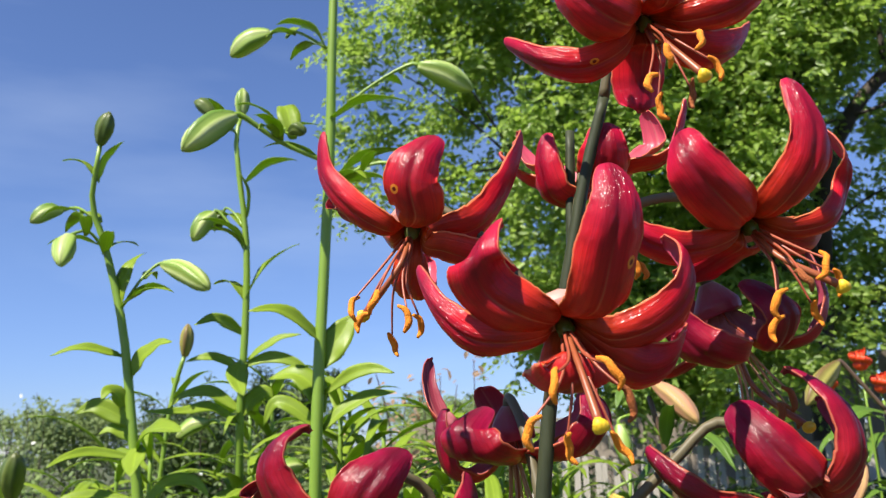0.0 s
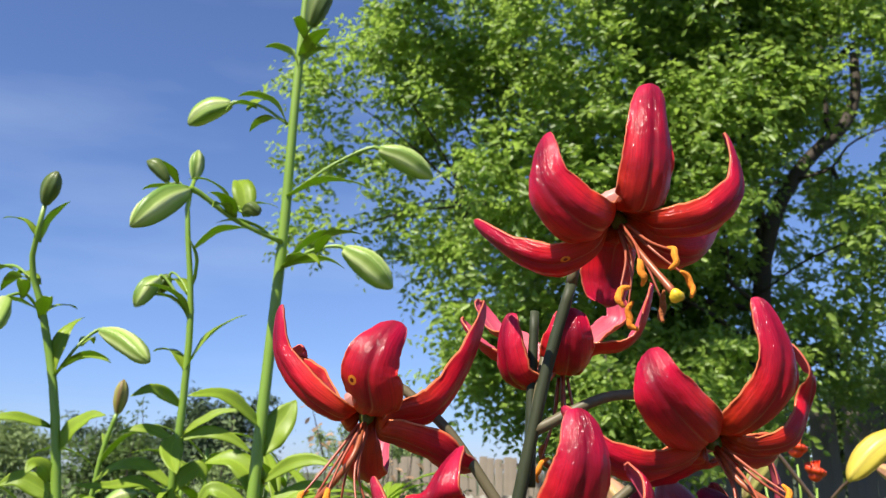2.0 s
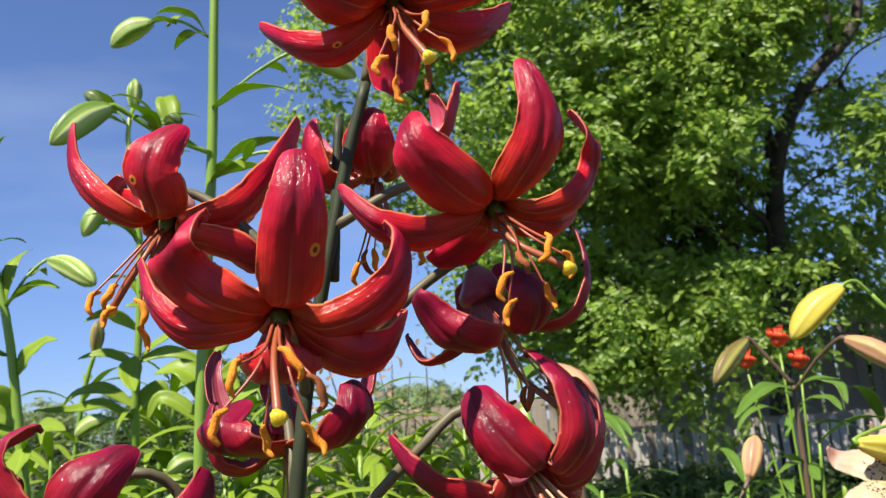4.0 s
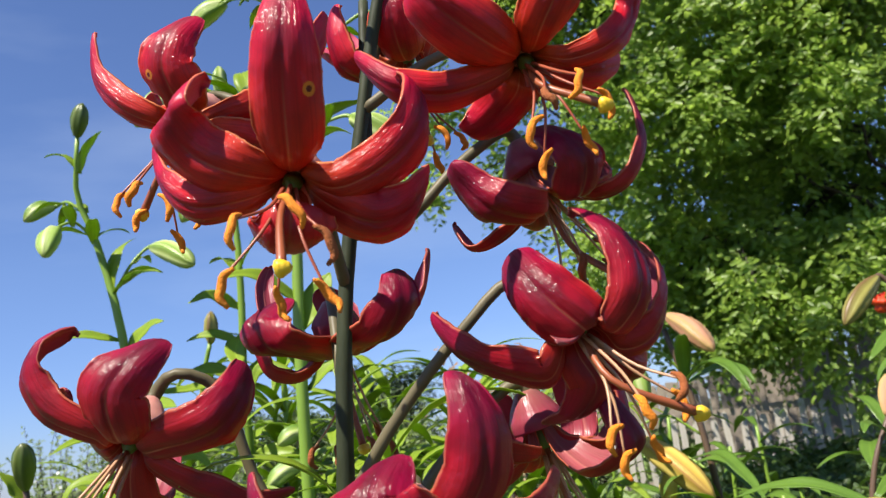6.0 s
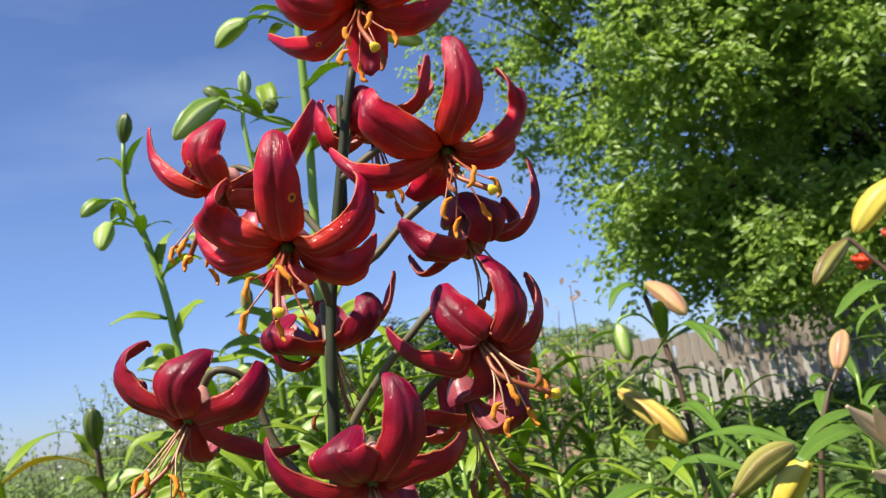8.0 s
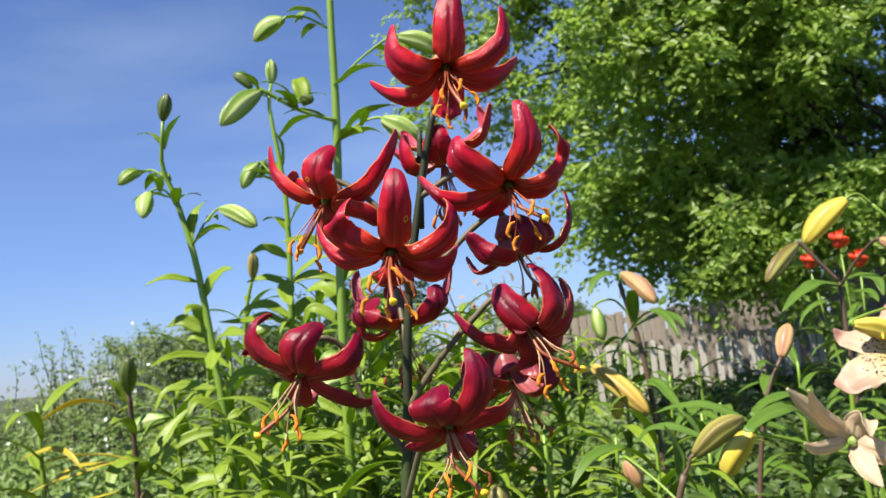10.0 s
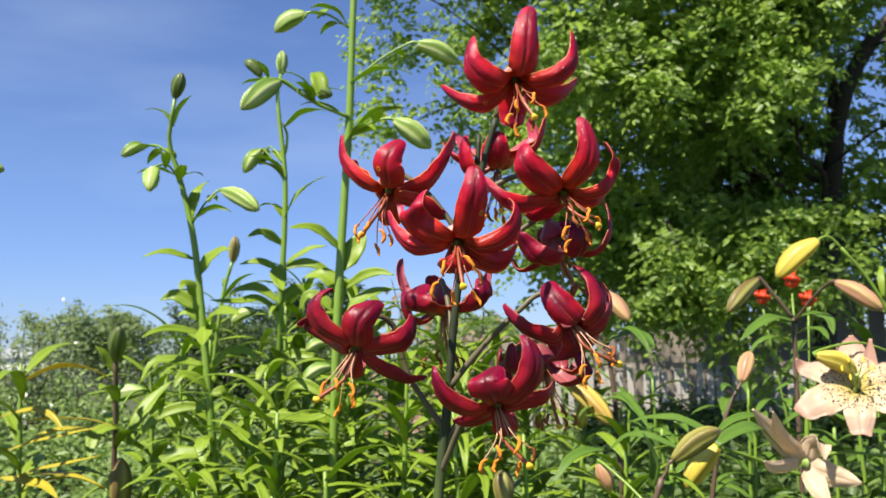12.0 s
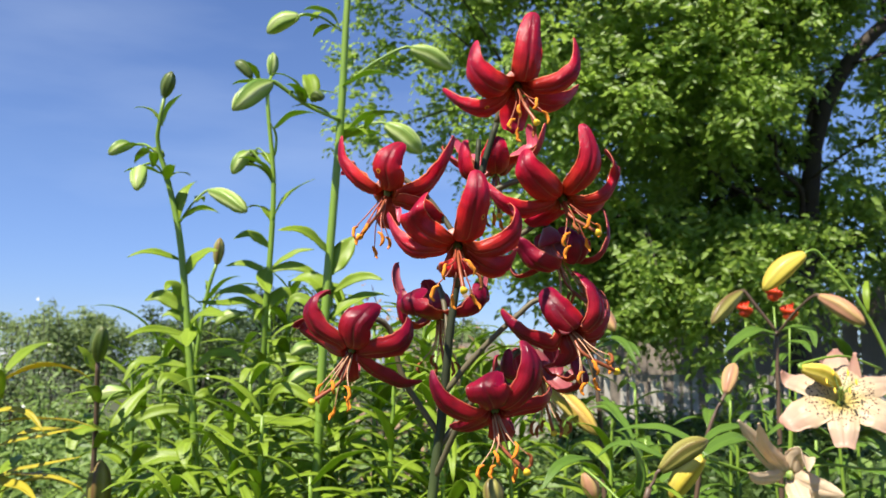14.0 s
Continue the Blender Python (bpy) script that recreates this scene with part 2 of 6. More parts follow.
ANTHER_OLD = plain_material("brown_pollen", (0.18, 0.04, 0.01), (0.35, 0.10, 0.015), 0.85, 1500, 0.8)
STIGMA = plain_material("yellow_stigma", (0.75, 0.45, 0.01), (0.85, 0.62, 0.04), 0.45, 700, 0.4, 0.1)
STEM_SIDE = plain_material("dark_side_stem", (0.009, 0.015, 0.007), (0.052, 0.060, 0.028), 0.55, 130, 0.8, 0.0, (1, 1, 0.25), 0.25)


def main_stem_material():
    n = Nodes("dark_stem")
    obj = n.coords()
    grain = n.noise(n.stretch(obj, 1, 1, 0.25), 130, 4)
    col = n.mix(grain, (0.009, 0.015, 0.007), (0.052, 0.060, 0.028))
    low = n.math("MULTIPLY", n.math("SUBTRACT", n.math("ADD", 0.90, n.math("MULTIPLY", n.noise(obj, 40, 3), 0.08)), n.add("SeparateXYZ", {0: obj}).outputs[2], True), 7.0, True)
    col = n.mix(low, col, (0.085, 0.125, 0.030))
    return n.finish(col, 0.55, n.bump(grain, 0.8, 0.001), 0.0, 0.0, 0.25)


STEM_DARK = main_stem_material()
PEDICEL = plain_material("brown_green_pedicel", (0.055, 0.052, 0.026), (0.165, 0.135, 0.075), 0.5, 90, 0.4, 0.0, (1, 1, 0.4), 0.3)
STEM_GREEN = plain_material("green_stem", (0.11, 0.205, 0.018), (0.24, 0.36, 0.045), 0.42, 70, 0.25, 0.06, (1, 1, 0.2))
STEM_PURPLE = plain_material("purple_stem", (0.06, 0.03, 0.025), (0.14, 0.09, 0.05), 0.5, 80, 0.3, 0.0, (1, 1, 0.25))
LEAF = leaf_material("lily_leaf", (0.118, 0.20, 0.014), (0.295, 0.40, 0.038), 0.40, 0.40, True, (0.30, 0.47, 0.03))
LEAF_BROAD = leaf_material("broad_lily_leaf", (0.05, 0.115, 0.014), (0.125, 0.215, 0.032), 0.36, 0.28, True, (0.28, 0.42, 0.04))
LEAF_YELLOW = leaf_material("yellowing_leaf", (0.32, 0.30, 0.02), (0.50, 0.42, 0.04), 0.4, 0.35, True, (0.6, 0.5, 0.04))
BUD_GREEN = bud_material("green_bud", (0.09, 0.19, 0.02), (0.34, 0.46, 0.10), (0.64, 0.68, 0.33), (0.30, 0.34, 0.08))
BUD_DARK = bud_material("dark_green_bud", (0.045, 0.08, 0.015), (0.095, 0.14, 0.024), (0.16, 0.20, 0.048), (0.10, 0.095, 0.025))
BUD_YELLOW = bud_material("yellow_bud", (0.36, 0.24, 0.03), (0.66, 0.55, 0.07), (0.78, 0.62, 0.14), (0.62, 0.46, 0.08))
BUD_CREAM = bud_material("cream_bud", (0.30, 0.12, 0.06), (0.60, 0.44, 0.07), (0.66, 0.55, 0.14), (0.50, 0.30, 0.08))
BUD_OLIVE = bud_material("olive_bud", (0.14, 0.075, 0.03), (0.25, 0.25, 0.05), (0.38, 0.34, 0.085), (0.23, 0.16, 0.06))
BUD_PINK = bud_material("pink_yellow_bud", (0.52, 0.42, 0.12), (0.44, 0.20, 0.13), (0.40, 0.17, 0.12), (0.56, 0.36, 0.12))
TREE_LEAF = island_leaf_material("apple_leaf", (0.040, 0.088, 0.014), (0.272, 0.392, 0.064), 0.42, 0.40)
# darker leaf: shade put into the colour of fence plants; one shrub truly dark
SHADE_LEAF = island_leaf_material("dark_and_shaded_leaf", (0.028, 0.06, 0.013), (0.09, 0.145, 0.03), 0.5, 0.25)
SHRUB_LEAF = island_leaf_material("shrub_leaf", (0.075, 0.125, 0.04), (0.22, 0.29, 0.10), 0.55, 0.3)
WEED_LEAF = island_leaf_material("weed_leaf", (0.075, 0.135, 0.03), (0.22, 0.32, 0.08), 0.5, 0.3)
RUST_LEAF = island_leaf_material("rusty_leaf", (0.30, 0.17, 0.10), (0.46, 0.31, 0.20), 0.6, 0.3)
CONIFER_LEAF = island_leaf_material("dark_spray", (0.025, 0.05, 0.02), (0.06, 0.10, 0.035), 0.6, 0.1)
BLOSSOM = plain_material("white_blossom", (0.65, 0.66, 0.60), (0.80, 0.80, 0.76), 0.6, 60, 0.2, 0.2)
BARK = plain_material("bark", (0.018, 0.014, 0.010), (0.075, 0.058, 0.044), 0.85, 26, 1.0, 0.0, (1, 1, 0.3))
WOOD_GREY = plain_material("weathered_plank", (0.13, 0.107, 0.082), (0.29, 0.245, 0.19), 0.85, 40, 0.7, 0.0, (1, 1, 0.06))
WOOD_WHITE = plain_material("worn_white_picket", (0.13, 0.115, 0.092), (0.58, 0.54, 0.46), 0.75, 30, 0.5, 0.0, (1, 1, 0.08))
RED_FLOWER = plain_material("scarlet_petal", (0.70, 0.035, 0.01), (0.85, 0.10, 0.02), 0.4, 90, 0.2, 0.2)
WALL_WHITE = plain_material("white_render", (0.62, 0.62, 0.60), (0.78, 0.78, 0.76), 0.8, 6, 0.2)
ROOF_GREY = plain_material("grey_roof", (0.20, 0.21, 0.23), (0.32, 0.33, 0.35), 0.6, 8, 0.3)


def ground_material():
    n = Nodes("garden_ground")
    obj = n.coords()
    a = n.noise(obj, 0.8, 4)
    b = n.noise(obj, 14, 5)
    col = n.mix(a, (0.035, 0.025, 0.016), (0.05, 0.07, 0.02))
    col = n.mix(n.math("MULTIPLY", b, 0.7), col, (0.07, 0.09, 0.03))
    return n.finish(col, 0.9, n.bump(b, 0.8, 0.03))


GROUND = ground_material()


# ---- mesh builders ----
def world_of(ob):
    if ob.parent is None:
        return ob.matrix_basis.copy()
    return world_of(ob.parent) @ ob.matrix_parent_inverse @ ob.matrix_basis


def under(ob, parent):
    """Parents ob so that it stays where it is in the world."""
    if parent is not None:
        ob.parent = parent
        ob.matrix_parent_inverse = world_of(parent).inverted()
    return ob


def part(name, mesh, material, parent=None, label=""):
    if material is not None and not mesh.materials:
        for m in material if isinstance(material, (list, tuple)) else (material,):
            mesh.materials.append(m)
    return tagged(under(new(name, mesh), parent), label)


def thing(name, at, label, category, group="", kind=""):
    ob = new(name)
    ob.empty_display_size = 0.1
    ob.matrix_basis = Matrix.Translation(at)
    return tagged(ob, label, category, group, kind)


def mesh_of(verts, faces, uvs=None, slots=None, smooth=True):
    me = bpy.data.meshes.new("m")
    me.from_pydata([tuple(v) for v in verts], [], faces)
    if smooth:
        me.polygons.foreach_set("use_smooth", [True] * len(me.polygons))
    if slots is not None:
        me.polygons.foreach_set("material_index", slots)
    if uvs is not None:
        layer = me.uv_layers.new(name="UVMap")
        idx = np.empty(len(me.loops), dtype=np.int32)
        me.loops.foreach_get("vertex_index", idx)
        layer.data.foreach_set("uv", np.asarray(uvs, dtype=np.float32)[idx].ravel())
    me.update()
    return me


def spline(points, count):
    """Evenly many points on a smooth curve through the given ones."""
    p = np.array(points, float)
    p = np.vstack([2 * p[0] - p[1], p, 2 * p[-1] - p[-2]])
    seg = np.maximum(np.linalg.norm(np.diff(p, axis=0), axis=1), 1e-6) ** 0.5
    t = np.r_[0, np.cumsum(seg)]
    out = []
    for s in np.linspace(t[1], t[-2], count):
        i = int(np.clip(np.searchsorted(t, s, side="right") - 1, 1, len(p) - 3))
        t0, t1, t2, t3 = t[i - 1 : i + 3]
        a1 = (t1 - s) / (t1 - t0) * p[i - 1] + (s - t0) / (t1 - t0) * p[i]
        a2 = (t2 - s) / (t2 - t1) * p[i] + (s - t1) / (t2 - t1) * p[i + 1]
        a3 = (t3 - s) / (t3 - t2) * p[i + 1] + (s - t2) / (t3 - t2) * p[i + 2]
        b1 = (t2 - s) / (t2 - t0) * a1 + (s - t0) / (t2 - t0) * a2
        b2 = (t3 - s) / (t3 - t1) * a2 + (s - t1) / (t3 - t1) * a3
        out.append((t2 - s) / (t2 - t1) * b1 + (s - t1) / (t2 - t1) * b2)
    return np.array(out)


def unit(v):
    v = np.asarray(v, float)
    return v / max(np.linalg.norm(v, axis=-1), 1e-9) if v.ndim == 1 else v / np.maximum(np.linalg.norm(v, axis=-1, keepdims=True), 1e-9)


def tangents(c):
    return unit(np.gradient(c, axis=0))


def tube(points, radii, sides=8, count=None, lump=0.0):
    """A round stalk along a smooth curve; radii are spread along it."""
    count = count or max(6, 4 * len(points))
    c = spline(points, count)
    r = np.interp(np.linspace(0, 1, count), np.linspace(0, 1, len(radii)), radii)
    t = tangents(c)
    n = unit(np.cross(t[0], (0.31, 0.87, 0.38)))
    verts, uvs = [], []
    for i in range(count):
        n = unit(n - t[i] * (n @ t[i]))
        b = np.cross(t[i], n)
        for k in range(sides):
            a = 2 * math.pi * k / sides
            rr = r[i] * (1 + lump * noise.noise(Vector(c[i] * 90) + Vector((k, 0, 0))))
            verts.append(c[i] + rr * (math.cos(a) * n + math.sin(a) * b))
            uvs.append((i / (count - 1), k / sides))
    faces = [(i * sides + k, i * sides + (k + 1) % sides, (i + 1) * sides + (k + 1) % sides, (i + 1) * sides + k)
             for i in range(count - 1) for k in range(sides)]
    faces += [tuple(range(sides))[::-1], tuple(range((count - 1) * sides, count * sides))]
    return mesh_of(verts, faces, uvs)


def sheet(c, s, n, widths, cup, across=7, thick=0.0006, wave=0.0, seed=0, two=False, groove=0.0, ridge=0.0):
    """A thin closed blade along centres c with side s, face normal n and half-widths; cup bends its edges away from n."""
    rows = len(c)
    top, uvs = [], []
    for i in range(rows):
        for k in range(across):
            v = 2 * k / (across - 1) - 1
            w = widths[i]
            lift, out = groove * w * abs(v), v * w
            if cup:
                lift -= w * (1 - math.cos(cup * v)) / cup + ridge * w * math.cos(3.2 * math.pi * v) * math.sin(math.pi * i / (rows - 1))
                out = w * math.sin(cup * v) / cup
            lift += wave * w * math.sin(seed + i * 1.15 + (1.3 if v > 0 else 0)) * abs(v) ** 2
            top.append(c[i] + s[i] * out + n[i] * lift)
            uvs.append((i / (rows - 1), k / (across - 1)))
    off = np.repeat(n, across, axis=0) * thick
    verts = np.vstack([np.array(top), np.array(top) - off])
    m = rows * across
    faces, slots = [], []
    for i in range(rows - 1):
        for k in range(across - 1):
            a = i * across + k
            q = (a, a + 1, a + across + 1, a + across)
            faces += [q, tuple(x + m for x in reversed(q))]
            slots += [0, 1 if two else 0]
    for i in range(rows - 1):
        for k in (0, across - 1):
            a, b = i * across + k, (i + 1) * across + k
            faces.append((a, b, b + m, a + m) if k == 0 else (b, a, a + m, b + m))
            slots.append(0)
    for i in (0, rows - 1):
        for k in range(across - 1):
            a, b = i * across + k, i * across + k + 1
            faces.append((b, a, a + m, b + m) if i == 0 else (a, b, b + m, a + m))
            slots.append(0)
    return mesh_of(verts, faces, uvs + uvs, slots)


def petal_width(u, base=0.34, peak=0.46, sharp=2.1, blunt=0.035):
    up = base + (1 - base) * np.sin(np.clip(u / peak, 0, 1) * math.pi / 2) ** 1.2
    down = np.clip(1 - np.clip((u - peak) / (1 - peak), 0, 1) ** sharp, 0.0, 1) ** 0.78
    return np.where(u < peak, up, np.maximum(down, blunt))


def petal_mesh(center, axis, path, width, seed, cup=1.15, sharp=2.0, base=0.27, peak=0.45, hook=0.0):
    """A petal swept from the throat through the given points to its tip; its inside turns outward as it curls back."""
    c0, a = np.array(center, float), unit(axis)
    path = [np.array(p, float) for p in path]
    o = sum(path) / len(path) - c0
    o = unit(o - a * (o @ a))
    rows, across, thick = 43, 27, 0.0009
    s0 = np.cross(a, o)
    if hook:
        last = unit(path[-1] - path[-2])
        back = unit(np.cross(s0, last))
        path.append(path[-1] + hook * (0.40 * last + 0.90 * back))
    c = spline([c0 - 0.010 * a + 0.003 * o, c0 + 0.002 * a + 0.008 * o, *path], rows)
    t = tangents(c)
    s = unit(s0 - t * (t @ s0)[:, None])
    n = np.cross(t, s)
    u = np.linspace(0, 1, rows)
    w = width * petal_width(u, base, peak, sharp, 0.12)
    env = np.sin(np.pi * np.clip(u / 0.92, 0, 1)) ** 0.7
    top, uvs = [], []
    for i in range(rows):
        for k in range(across):
            v = 2 * k / (across - 1) - 1
            flank = 5.0 if v > 0 else 0.0
            ww = w[i] * (1 + (0.05 * noise.noise(Vector((seed * 3.1 + flank, u[i] * 9, 0))) + 0.035 * noise.noise(Vector((seed * 3.1 + flank, u[i] * 40, 2)))) * abs(v) ** 3)
            bend = cup * (1.0 - 0.25 * u[i])
            out = ww * math.sin(bend * v) / bend
            lift = -ww * (1 - math.cos(bend * v)) / bend
            lift -= env[i] * ww * (0.065 * math.exp(-((v / 0.09) ** 2)) - 0.035 * math.exp(-(((abs(v) - 0.42) / 0.22) ** 2)))
            lift += env[i] * ww * 0.028 * noise.noise(Vector((seed * 2.3, u[i] * 3.5, v * 7.5)))
            lift += ww * 0.022 * noise.noise(Vector((seed * 7.7, u[i] * 26, v * 9.0)))
            lift += ww * 0.11 * max(abs(v) - 0.86, 0) / 0.14 * (0.5 + 0.5 * math.sin(seed + 21 * u[i] + flank))
            lift += ww * abs(v) ** 3 * (0.08 * math.sin(seed * 2.0 + flank + 9.5 * u[i]) + 0.08 * noise.noise(Vector((seed, flank, u[i] * 16))))
            lift += 0.07 * ww * noise.noise(Vector((seed * 5.3, u[i] * 4, v * 1.2)))
            top.append(c[i] + s[i] * out + n[i] * lift)
            uvs.append((u[i], k / (across - 1)))
    top = np.array(top)
    m = rows * across
    verts = np.vstack([top, top - np.repeat(n, across, axis=0) * thick])
    faces, slots = [], []
    for i in range(rows - 1):
        for k in range(across - 1):
            q = (i * across + k, i * across + k + 1, (i + 1) * across + k + 1, (i + 1) * across + k)
            faces += [q, tuple(x + m for x in reversed(q))]
            slots += [0, 1]
    rim = [k for k in range(across)] + [i * across + across - 1 for i in range(1, rows)] + [m - 1 - k for k in range(1, across)] + [i * across for i in range(rows - 2, 0, -1)]
    for p, q in zip(rim, rim[1:] + rim[:1]):
        faces.append((q, p, p + m, q + m))
        slots.append(0)
    return mesh_of(verts, faces, uvs + uvs, slots)


def blob(center, radii, rows=7, sides=9, lobes=0, depth=0.0):
    verts, uvs = [], []
    for i in range(rows):
        th = math.pi * (i + 0.02) / (rows - 1 + 0.04)
        for k in range(sides):
            a = 2 * math.pi * k / sides
            f = 1 + depth * math.cos(lobes * a)
            verts.append((center[0] + radii[0] * f * math.sin(th) * math.cos(a), center[1] + radii[1] * f * math.sin(th) * math.sin(a),
                          center[2] + radii[2] * math.cos(th)))
            uvs.append((i / (rows - 1), k / sides))
    faces = [(i * sides + k, (i + 1) * sides + k, (i + 1) * sides + (k + 1) % sides, i * sides + (k + 1) % sides)
             for i in range(rows - 1) for k in range(sides)]
    faces += [tuple(range(sides)), tuple(range((rows - 1) * sides, rows * sides))[::-1]]
    return mesh_of(verts, faces, uvs)


def bud_mesh(base, tip, radius, bend=0.0):
    """A closed lily bud with six soft ridges."""
    base, tip = np.array(base, float), np.array(tip, float)
    mid = (base + tip) / 2 + np.array((0, 0, bend))
    rows, sides = 15, 24
    c = spline([base, mid, tip], rows)
    t = tangents(c)
    n = unit(np.cross(t[0], (0.2, 0.3, 0.93)))
    verts, uvs = [], []
    for i in range(rows):
        u = i / (rows - 1)
        r = radius * (0.38 + 0.62 * math.sin(min(u / 0.5, 1) * math.pi / 2) ** 0.9 if u < 0.5 else max(1 - ((u - 0.5) / 0.5) ** 2.4, 0) ** 0.68)
        r = max(r, radius * 0.14)
        n = unit(n - t[i] * (n @ t[i]))
        b = np.cross(t[i], n)
        for k in range(sides):
            a = 2 * math.pi * k / sides
            f = 1 + 0.10 * math.cos(6 * a) + 0.07 * math.cos(3 * a)
            f += 0.05 * noise.noise(Vector(c[i] * 140) + Vector((math.cos(a), math.sin(a), 0)) * 1.5)
            verts.append(c[i] + r * f * (math.cos(a) * n + math.sin(a) * b))
            uvs.append((u, k / sides))
    faces = [(i * sides + k, i * sides + (k + 1) % sides, (i + 1) * sides + (k + 1) % sides, (i + 1) * sides + k)
             for i in range(rows - 1) for k in range(sides)]
    faces += [tuple(range(sides))[::-1], tuple(range((rows - 1) * sides, rows * sides))]
    return mesh_of(verts, faces, uvs)


def leaf_mesh(length, width, rise, droop, curl=0.0, fold=0.30, seed=0, peak=0.4):
    """A strap leaf from the origin along +x: it starts at the angle rise (degrees) and bends down by droop on its way."""
    rows = 11
    u = np.linspace(0, 1, rows)
    ang = np.radians(rise - droop * u ** 1.3)
    side = np.radians(curl) * u
    step = np.stack([np.cos(ang) * np.cos(side), np.cos(ang) * np.sin(side), np.sin(ang)], 1) * length / (rows - 1)
    c = np.vstack([[0, 0, 0], np.cumsum(step[:-1], axis=0)])
    t = tangents(c)
    s = unit(np.cross(np.array([[0, 0, 1.0]]), t))
    n = np.cross(t, s)
    w = width / 2 * petal_width(u, 0.30, peak, 1.35)
    return sheet(c, s, n, w, 0.0, 5, 0.0005, 0.10, seed, False, fold)


rng = random.Random(7)
NARROW = [leaf_mesh(0.135 + 0.060 * rng.random(), 0.0185 + 0.0065 * rng.random(), rng.uniform(20, 55), rng.uniform(60, 125), rng.uniform(-26, 26), 0.22, i, 0.36) for i in range(16)]
MEDIUM = [leaf_mesh(0.11 + 0.025 * rng.random(), 0.031 + 0.010 * rng.random(), rng.uniform(25, 60), rng.uniform(45, 95), rng.uniform(-15, 15), 0.22, i) for i in range(10)]
BROAD = [leaf_mesh(0.15 + 0.05 * rng.random(), 0.030 + 0.01 * rng.random(), rng.uniform(25, 60), rng.uniform(60, 120), rng.uniform(-15, 15), 0.28, i) for i in range(8)]
for me in NARROW + MEDIUM:
    me.materials.append(LEAF)
for me in BROAD:
    me.materials.append(LEAF_BROAD)


def put_leaf(mesh, parent, at, turn, tilt=0.0, size=1.0, label=""):
    ob = under(new("leaf", mesh), parent)
    ob.matrix_basis = Matrix.LocRotScale(at, Euler((radians(rng.uniform(-14, 14)), radians(-tilt), radians(turn))), (size, size, size))
    return tagged(ob, label)


def on_stem(points, z):
    c = spline(points, 60)
    i = int(np.argmin(abs(c[:, 2] - z)))
    return c[i]


def leafy_stem(plant, points, radii, z0, z1, gap, meshes, material, sides=9, size=(0.8, 1.1), start=0.0):
    part("stem", tube(points, radii, sides, 26, 0.05), material, plant)
    z, turn = z0, start
    while z < z1:
        p = on_stem(points, z)
        f = (z - z0) / max(z1 - z0, 1e-3)
        put_leaf(rng.choice(meshes), plant, p, turn, rng.uniform(-12, 14), rng.uniform(*size) * (1.08 - 0.30 * f))
        turn += 137.5 + rng.uniform(-18, 18)
        z += gap * rng.uniform(0.7, 1.3)


def blade(plant, points, width, material=None, seed=0, peak=0.42, face=(0.10, -0.45, 0.88)):
    """A long leaf that runs through the given points to its tip; face: where its upper side looks."""
    c = spline(points, 15)
    t = tangents(c)
    s = unit(np.cross(np.array([face]), t))
    n = np.cross(t, s)
    w = width * 0.43 * petal_width(np.linspace(0, 1, 15), 0.35, peak, 1.5)
    return part("leaf", sheet(c, s, n, w, 0.0, 7, 0.0006, 0.10, seed, False, 0.22), material or LEAF_BROAD, plant)


def hung_bud(plant, joint, base, tip, radius, material, stalk=STEM_GREEN, r=0.0022, bend=0.006, arc=0.012):
    joint, base, tip = (np.array(p, float) for p in (joint, base, tip))
    d = unit(tip - base)
    mid = (joint + base) / 2 + np.array((0, 0, arc))
    part("pedicel", tube([joint, mid, base - d * 0.006, base + d * 0.004], [r, r * 0.9, r, r * 1.5], 7, 12), stalk, plant)
    if material in (BUD_GREEN, BUD_DARK) and joint[2] > 1.1:
        out = base - joint
        heading = math.degrees(math.atan2(out[1], out[0]))
        for f, swing, size in ((0.12, rng.uniform(-50, 50), 0.62), (0.55, rng.choice((-60, 60)) + rng.uniform(-15, 15), 0.46)):
            put_leaf(rng.choice(MEDIUM), plant, joint + out * f + np.array((0, 0, arc * f)), heading + swing, rng.uniform(-25, 5), size)
    return part("bud", bud_mesh(base, tip, radius, bend), material, plant)


def stamen(flower, base, axis, radial, length, filament, old=False, swing=0.0):
    a, o = unit(axis), unit(radial)
    side = np.cross(a, o)
    down = np.array((0, 0, -1.0))
    p1 = base + a * length * 0.5 + o * length * 0.11 + down * length * 0.03
    p2 = base + a * length * (0.80 - 0.1 * swing) + o * length * (0.26 + 0.26 * swing) + down * length * 0.20
    part("filament", tube([base, p1, p2], [0.0008, 0.00065, 0.00045], 6, 10), filament, flower)
    k = rng.uniform(-1, 1)
    d = unit(side * k * 0.6 + o * rng.uniform(-0.1, 0.5) + np.array((0, 0, -1.2)))
    e = unit(np.cross(d, side + 0.3 * o))
    L = rng.uniform(0.0105, 0.0140)
    w = 0.0035 * rng.choice((-1, 1))
    q = [p2 - d * L * 0.30 + e * 0.0040, p2 - d * L * 0.10 + e * 0.0006, p2 + d * L * 0.22 - side * w * 0.12, p2 + d * L * 0.48 + side * w * 0.2, p2 + d * L * 0.70 + e * 0.003]
    part("anther", tube(q, [0.0007, 0.0014, 0.0017, 0.0015, 0.0007], 8, 14, 0.30), ANTHER_OLD if old else ANTHER, flower)


